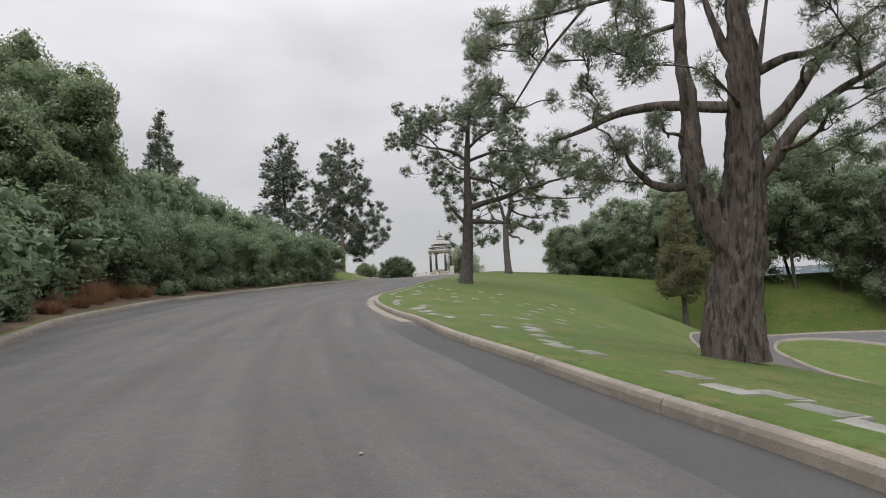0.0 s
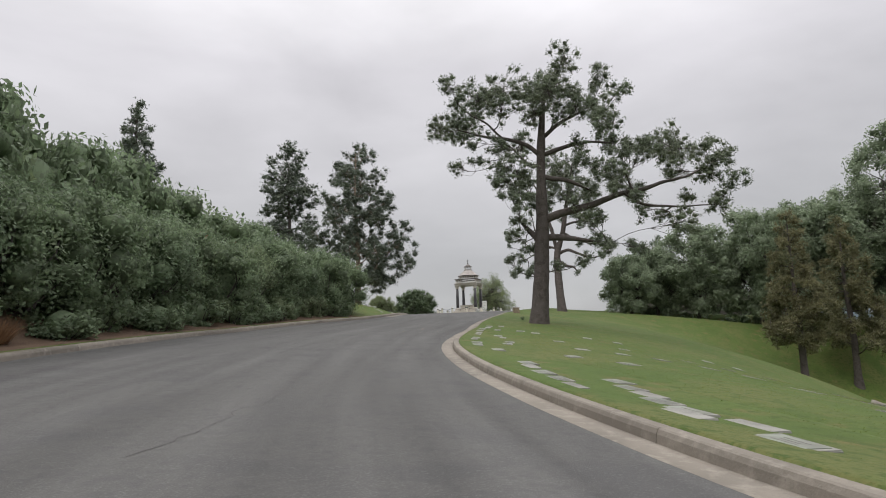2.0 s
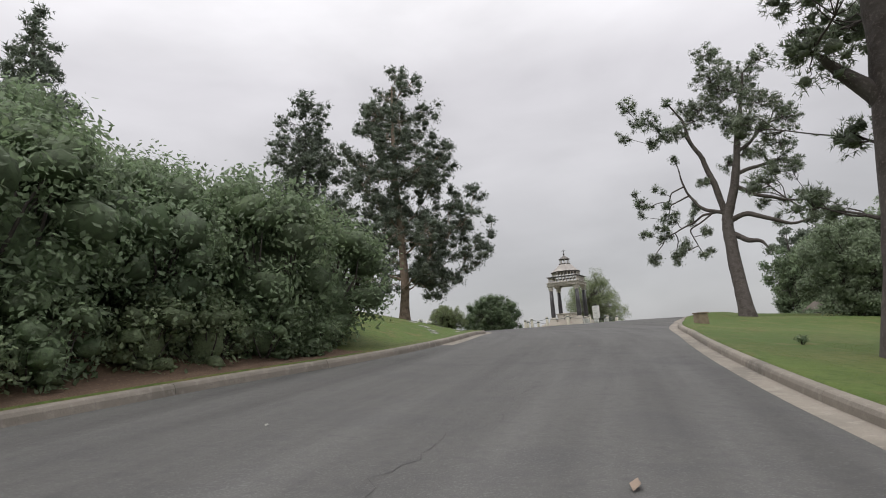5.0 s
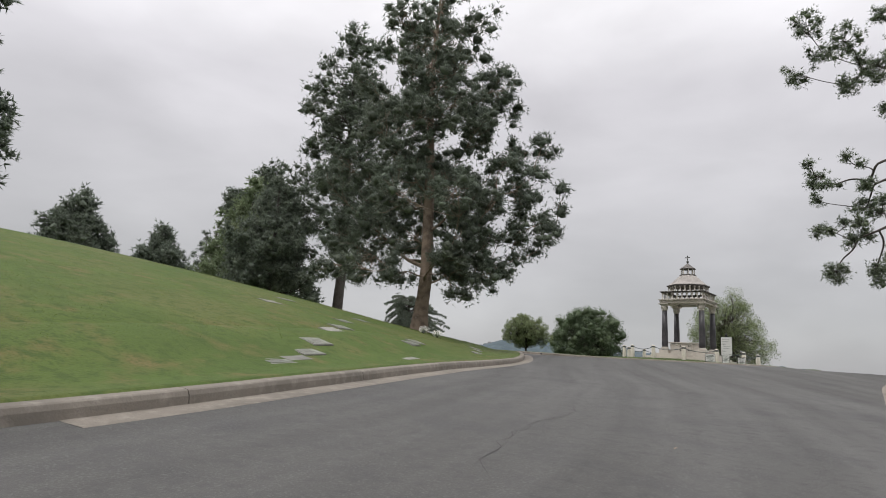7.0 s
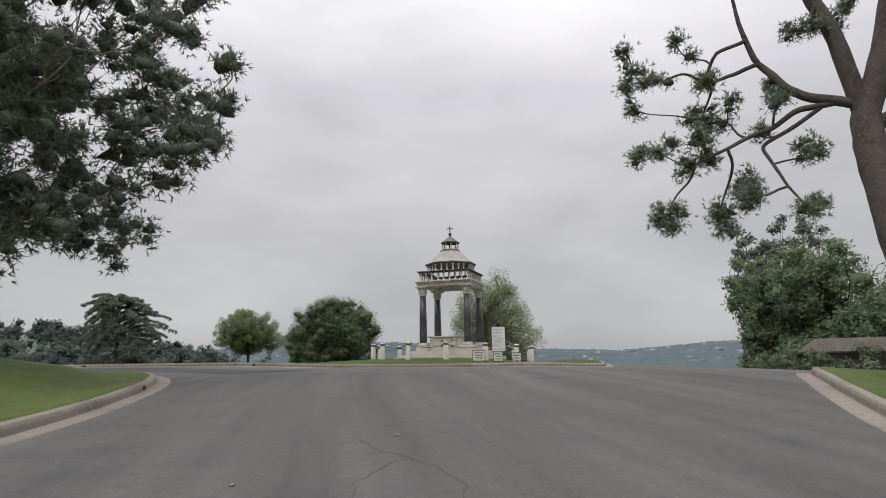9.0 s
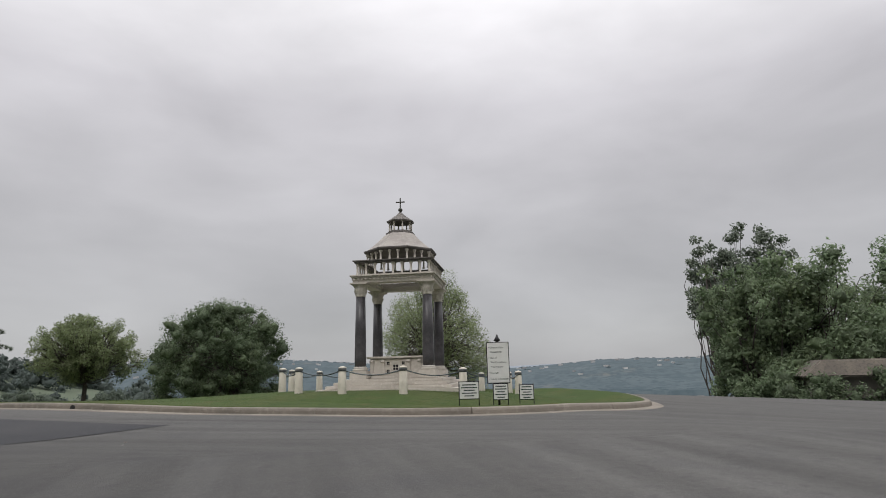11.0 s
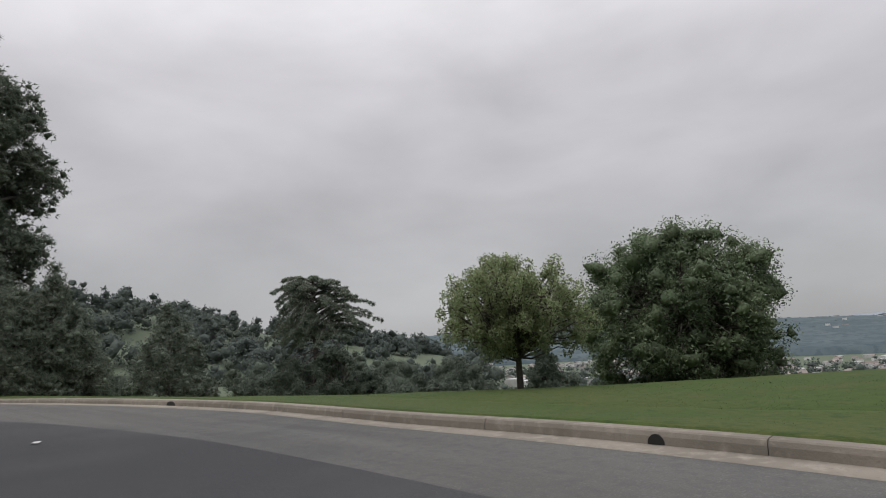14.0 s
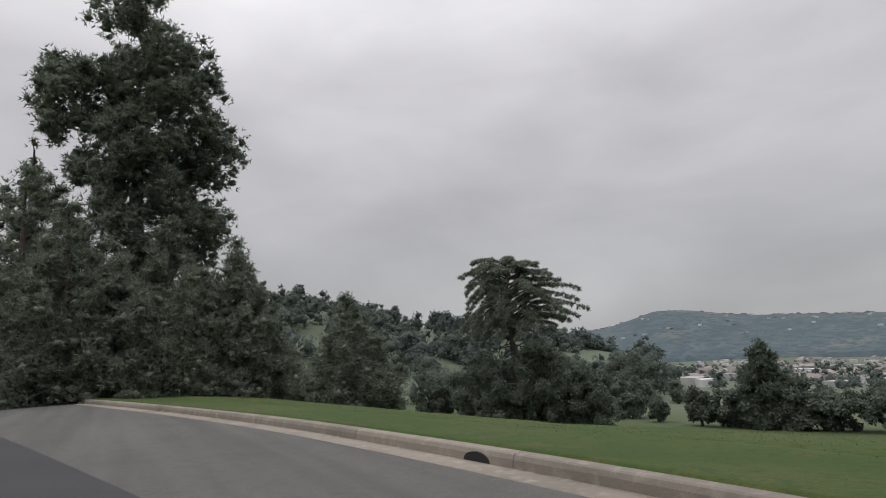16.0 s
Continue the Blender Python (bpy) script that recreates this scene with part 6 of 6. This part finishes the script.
# the nearer trees on the lower lawn
for i, (x, y, h, w) in enumerate(((-45, 226, 4.6, 3.6), (-37, 222, 6.6, 6.5), (-31, 222, 7, 8), (-22, 221, 8.5, 9), (-16.5, 220, 7, 10), (-10, 216, 6.5, 10), (-52, 235, 9, 9), (-58, 236, 10, 9))):
    broadleaf("broadleaf_tree", on_land(x, y), h, w, 140 + i, "dark leafy tree on the lower lawn in the valley", WOOD_LEAF, trunk=.25, clear=.1 if i < 2 else -.08, leafsize=.6, clumps=44, count=130, lobes=.6)
conifer("conifer", -26.4, 222, 14.5, 10, 149, "tall dark conifer on the lower lawn in the valley", WOOD_LEAF, .02, 2.2, .6, 46, (.8, .3), 16, .5, pom=1.1, sub=2.5)


def far_town(n, seed):
    rng = np.random.default_rng(seed)
    for name, mat in (("town_walls", HOUSE_WALL), ("town_roofs", HOUSE_ROOF)):
        rng = np.random.default_rng(seed)
        V, F = [], []
        for _ in range(n):
            az, r = radians(rng.uniform(-48, 14)), rng.uniform(430, 1600)
            x, y = -15 - math.sin(az) * r, 105 + math.cos(az) * r
            z = float(land_z(x, y))
            w, d, h, t = rng.uniform(8, 20), rng.uniform(7, 14), rng.uniform(3, 7), rng.uniform(0, 3.1)
            flat_top = rng.random() < .4
            c, s = math.cos(t), math.sin(t)
            q = [(x + c * a * w / 2 - s * b * d / 2, y + s * a * w / 2 + c * b * d / 2) for a, b in ((-1, -1), (1, -1), (1, 1), (-1, 1))]
            o = len(V)
            if name == "town_walls":
                V += [(*p, z - 3) for p in q] + [(*p, z + h) for p in q]
                F += [(o, o + 1, o + 5, o + 4), (o + 1, o + 2, o + 6, o + 5), (o + 2, o + 3, o + 7, o + 6), (o + 3, o, o + 4, o + 7), (o + 4, o + 5, o + 6, o + 7)]
            elif not flat_top:
                m0, m1 = ((q[0][0] + q[3][0]) / 2, (q[0][1] + q[3][1]) / 2), ((q[1][0] + q[2][0]) / 2, (q[1][1] + q[2][1]) / 2)
                V += [(*p, z + h) for p in q] + [(*m0, z + h + d * .22), (*m1, z + h + d * .22)]
                F += [(o, o + 1, o + 5, o + 4), (o + 2, o + 3, o + 4, o + 5), (o + 1, o + 2, o + 5), (o + 3, o, o + 4)]
        tagged(new(name, mesh_of(name, V, F, mat)), "pale house walls of the distant town" if name == "town_walls" else "grey-brown roofs of the distant town", "town", kind="stuff")


far_town(420, 77)


def hill(name, label, dist, table, mat, seed, rough):
    """A far range of hills: a broad uneven ridge standing on the plain."""
    az = np.linspace(-75, 75, 260)
    el = np.interp(az, *zip(*table))
    rows = []
    for k, u in enumerate(np.linspace(0, 1, 14)):
        r = dist * (.72 + .36 * u)
        h = np.array([noise.fractal(Vector((a * .13 + seed, u * 3, 0)), .9, 2, 5) for a in az])
        top = 6 + dist * np.tan(np.radians(el)) * math.sin(u * math.pi / 2 if u < 1 else math.pi / 2) ** 1.4 + rough * dist * h * (.25 + u)
        z = np.where(u < .02, -160, top - 70 * (1 - u) ** 1.5)
        rows.append(np.stack([-15 - np.sin(np.radians(az)) * r, 105 + np.cos(np.radians(az)) * r, z], -1))
    V = np.stack(rows).reshape(-1, 3)
    i = np.arange(14 * 260).reshape(14, 260)
    F = np.stack([i[:-1, :-1], i[:-1, 1:], i[1:, 1:], i[1:, :-1]], -1).reshape(-1, 4)
    tagged(new(name, mesh_of(name, V, F, mat, True)), label, "hills", kind="structure")
    return V.reshape(14, 260, 3)


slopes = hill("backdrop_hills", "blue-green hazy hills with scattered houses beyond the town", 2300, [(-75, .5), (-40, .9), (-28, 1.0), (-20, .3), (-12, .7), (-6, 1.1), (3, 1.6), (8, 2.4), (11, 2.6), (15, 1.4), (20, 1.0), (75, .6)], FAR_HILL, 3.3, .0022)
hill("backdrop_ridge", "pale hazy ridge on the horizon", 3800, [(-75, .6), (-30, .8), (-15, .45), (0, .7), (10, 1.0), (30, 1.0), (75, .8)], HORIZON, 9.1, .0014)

# trees and houses scattered over the hills beyond the town
sr = np.random.default_rng(61)
lumps, V, F = [], [], []
for k in range(340):
    i, j = (13 if k < 280 else int(sr.integers(6, 13))), int(sr.integers(40, 225))
    p = slopes[i, j] + (slopes[i, j + 1] - slopes[i, j]) * sr.random() - np.array([0, 0, 2])
    v, f = blob(sr, sr.uniform(6, 13), .42, .5, 1)
    lumps.append((v + p, f))
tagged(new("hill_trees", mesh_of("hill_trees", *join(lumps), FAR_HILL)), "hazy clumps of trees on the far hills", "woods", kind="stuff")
for k in range(110):
    i, j = int(sr.integers(5, 13)), int(sr.integers(60, 225))
    x, y, z = slopes[i, j] + (slopes[i + 1, j + 1] - slopes[i, j]) * sr.random()
    w, d, h, o = sr.uniform(4, 8), sr.uniform(4, 6), sr.uniform(3, 6), len(V)
    V += [(x + a * w, y + b * d, z + c) for c in (-8, h) for a, b in ((-1, -1), (1, -1), (1, 1), (-1, 1))]
    F += [(o, o + 1, o + 5, o + 4), (o + 1, o + 2, o + 6, o + 5), (o + 2, o + 3, o + 7, o + 6), (o + 3, o, o + 4, o + 7), (o + 4, o + 5, o + 6, o + 7)]
tagged(new("hill_houses", mesh_of("hill_houses", V, F, HOUSE_WALL)), "pale houses scattered over the far hills", "town", kind="stuff")

hall = thing("low_building", pose(41.6, 113.6, -1.3, 0, 0, -36), "long low building with a dark brown roof behind the trees", "building")
part("wall", box((0, 0, 3.2), (26, 9, 6.4), LOW_WALL, .03), hall)
part("roof", box((0, 0, 6.9), (27.5, 10.5, 1.1), LOW_ROOF, .1, 0, .9), hall, "dark brown roof band")
for k in range(8):
    w = part("window", box((-10.5 + k * 3, -4.5, 4.2), (1.6, .12, 1.6), IRON, .02), hall)
    part("sill", box((-10.5 + k * 3, -4.58, 3.35), (1.8, .2, .1), HOUSE_WALL, .01), w)
# clipped bushes along the front of the low building
for i in range(5):
    x, y = 28.3 + i * 3.4, 117.4 - i * 2.45
    broadleaf("building_bush", on_land(x, y, .3), 6.1 - float(land_z(x, y)), 6.4, 160 + i, "dark dense bush in front of the low building", BUSH_LEAF, trunk=.12, clear=-.1, leafsize=.22, clumps=40, count=110, category="bush", lobes=.3, group="bushes along the building")
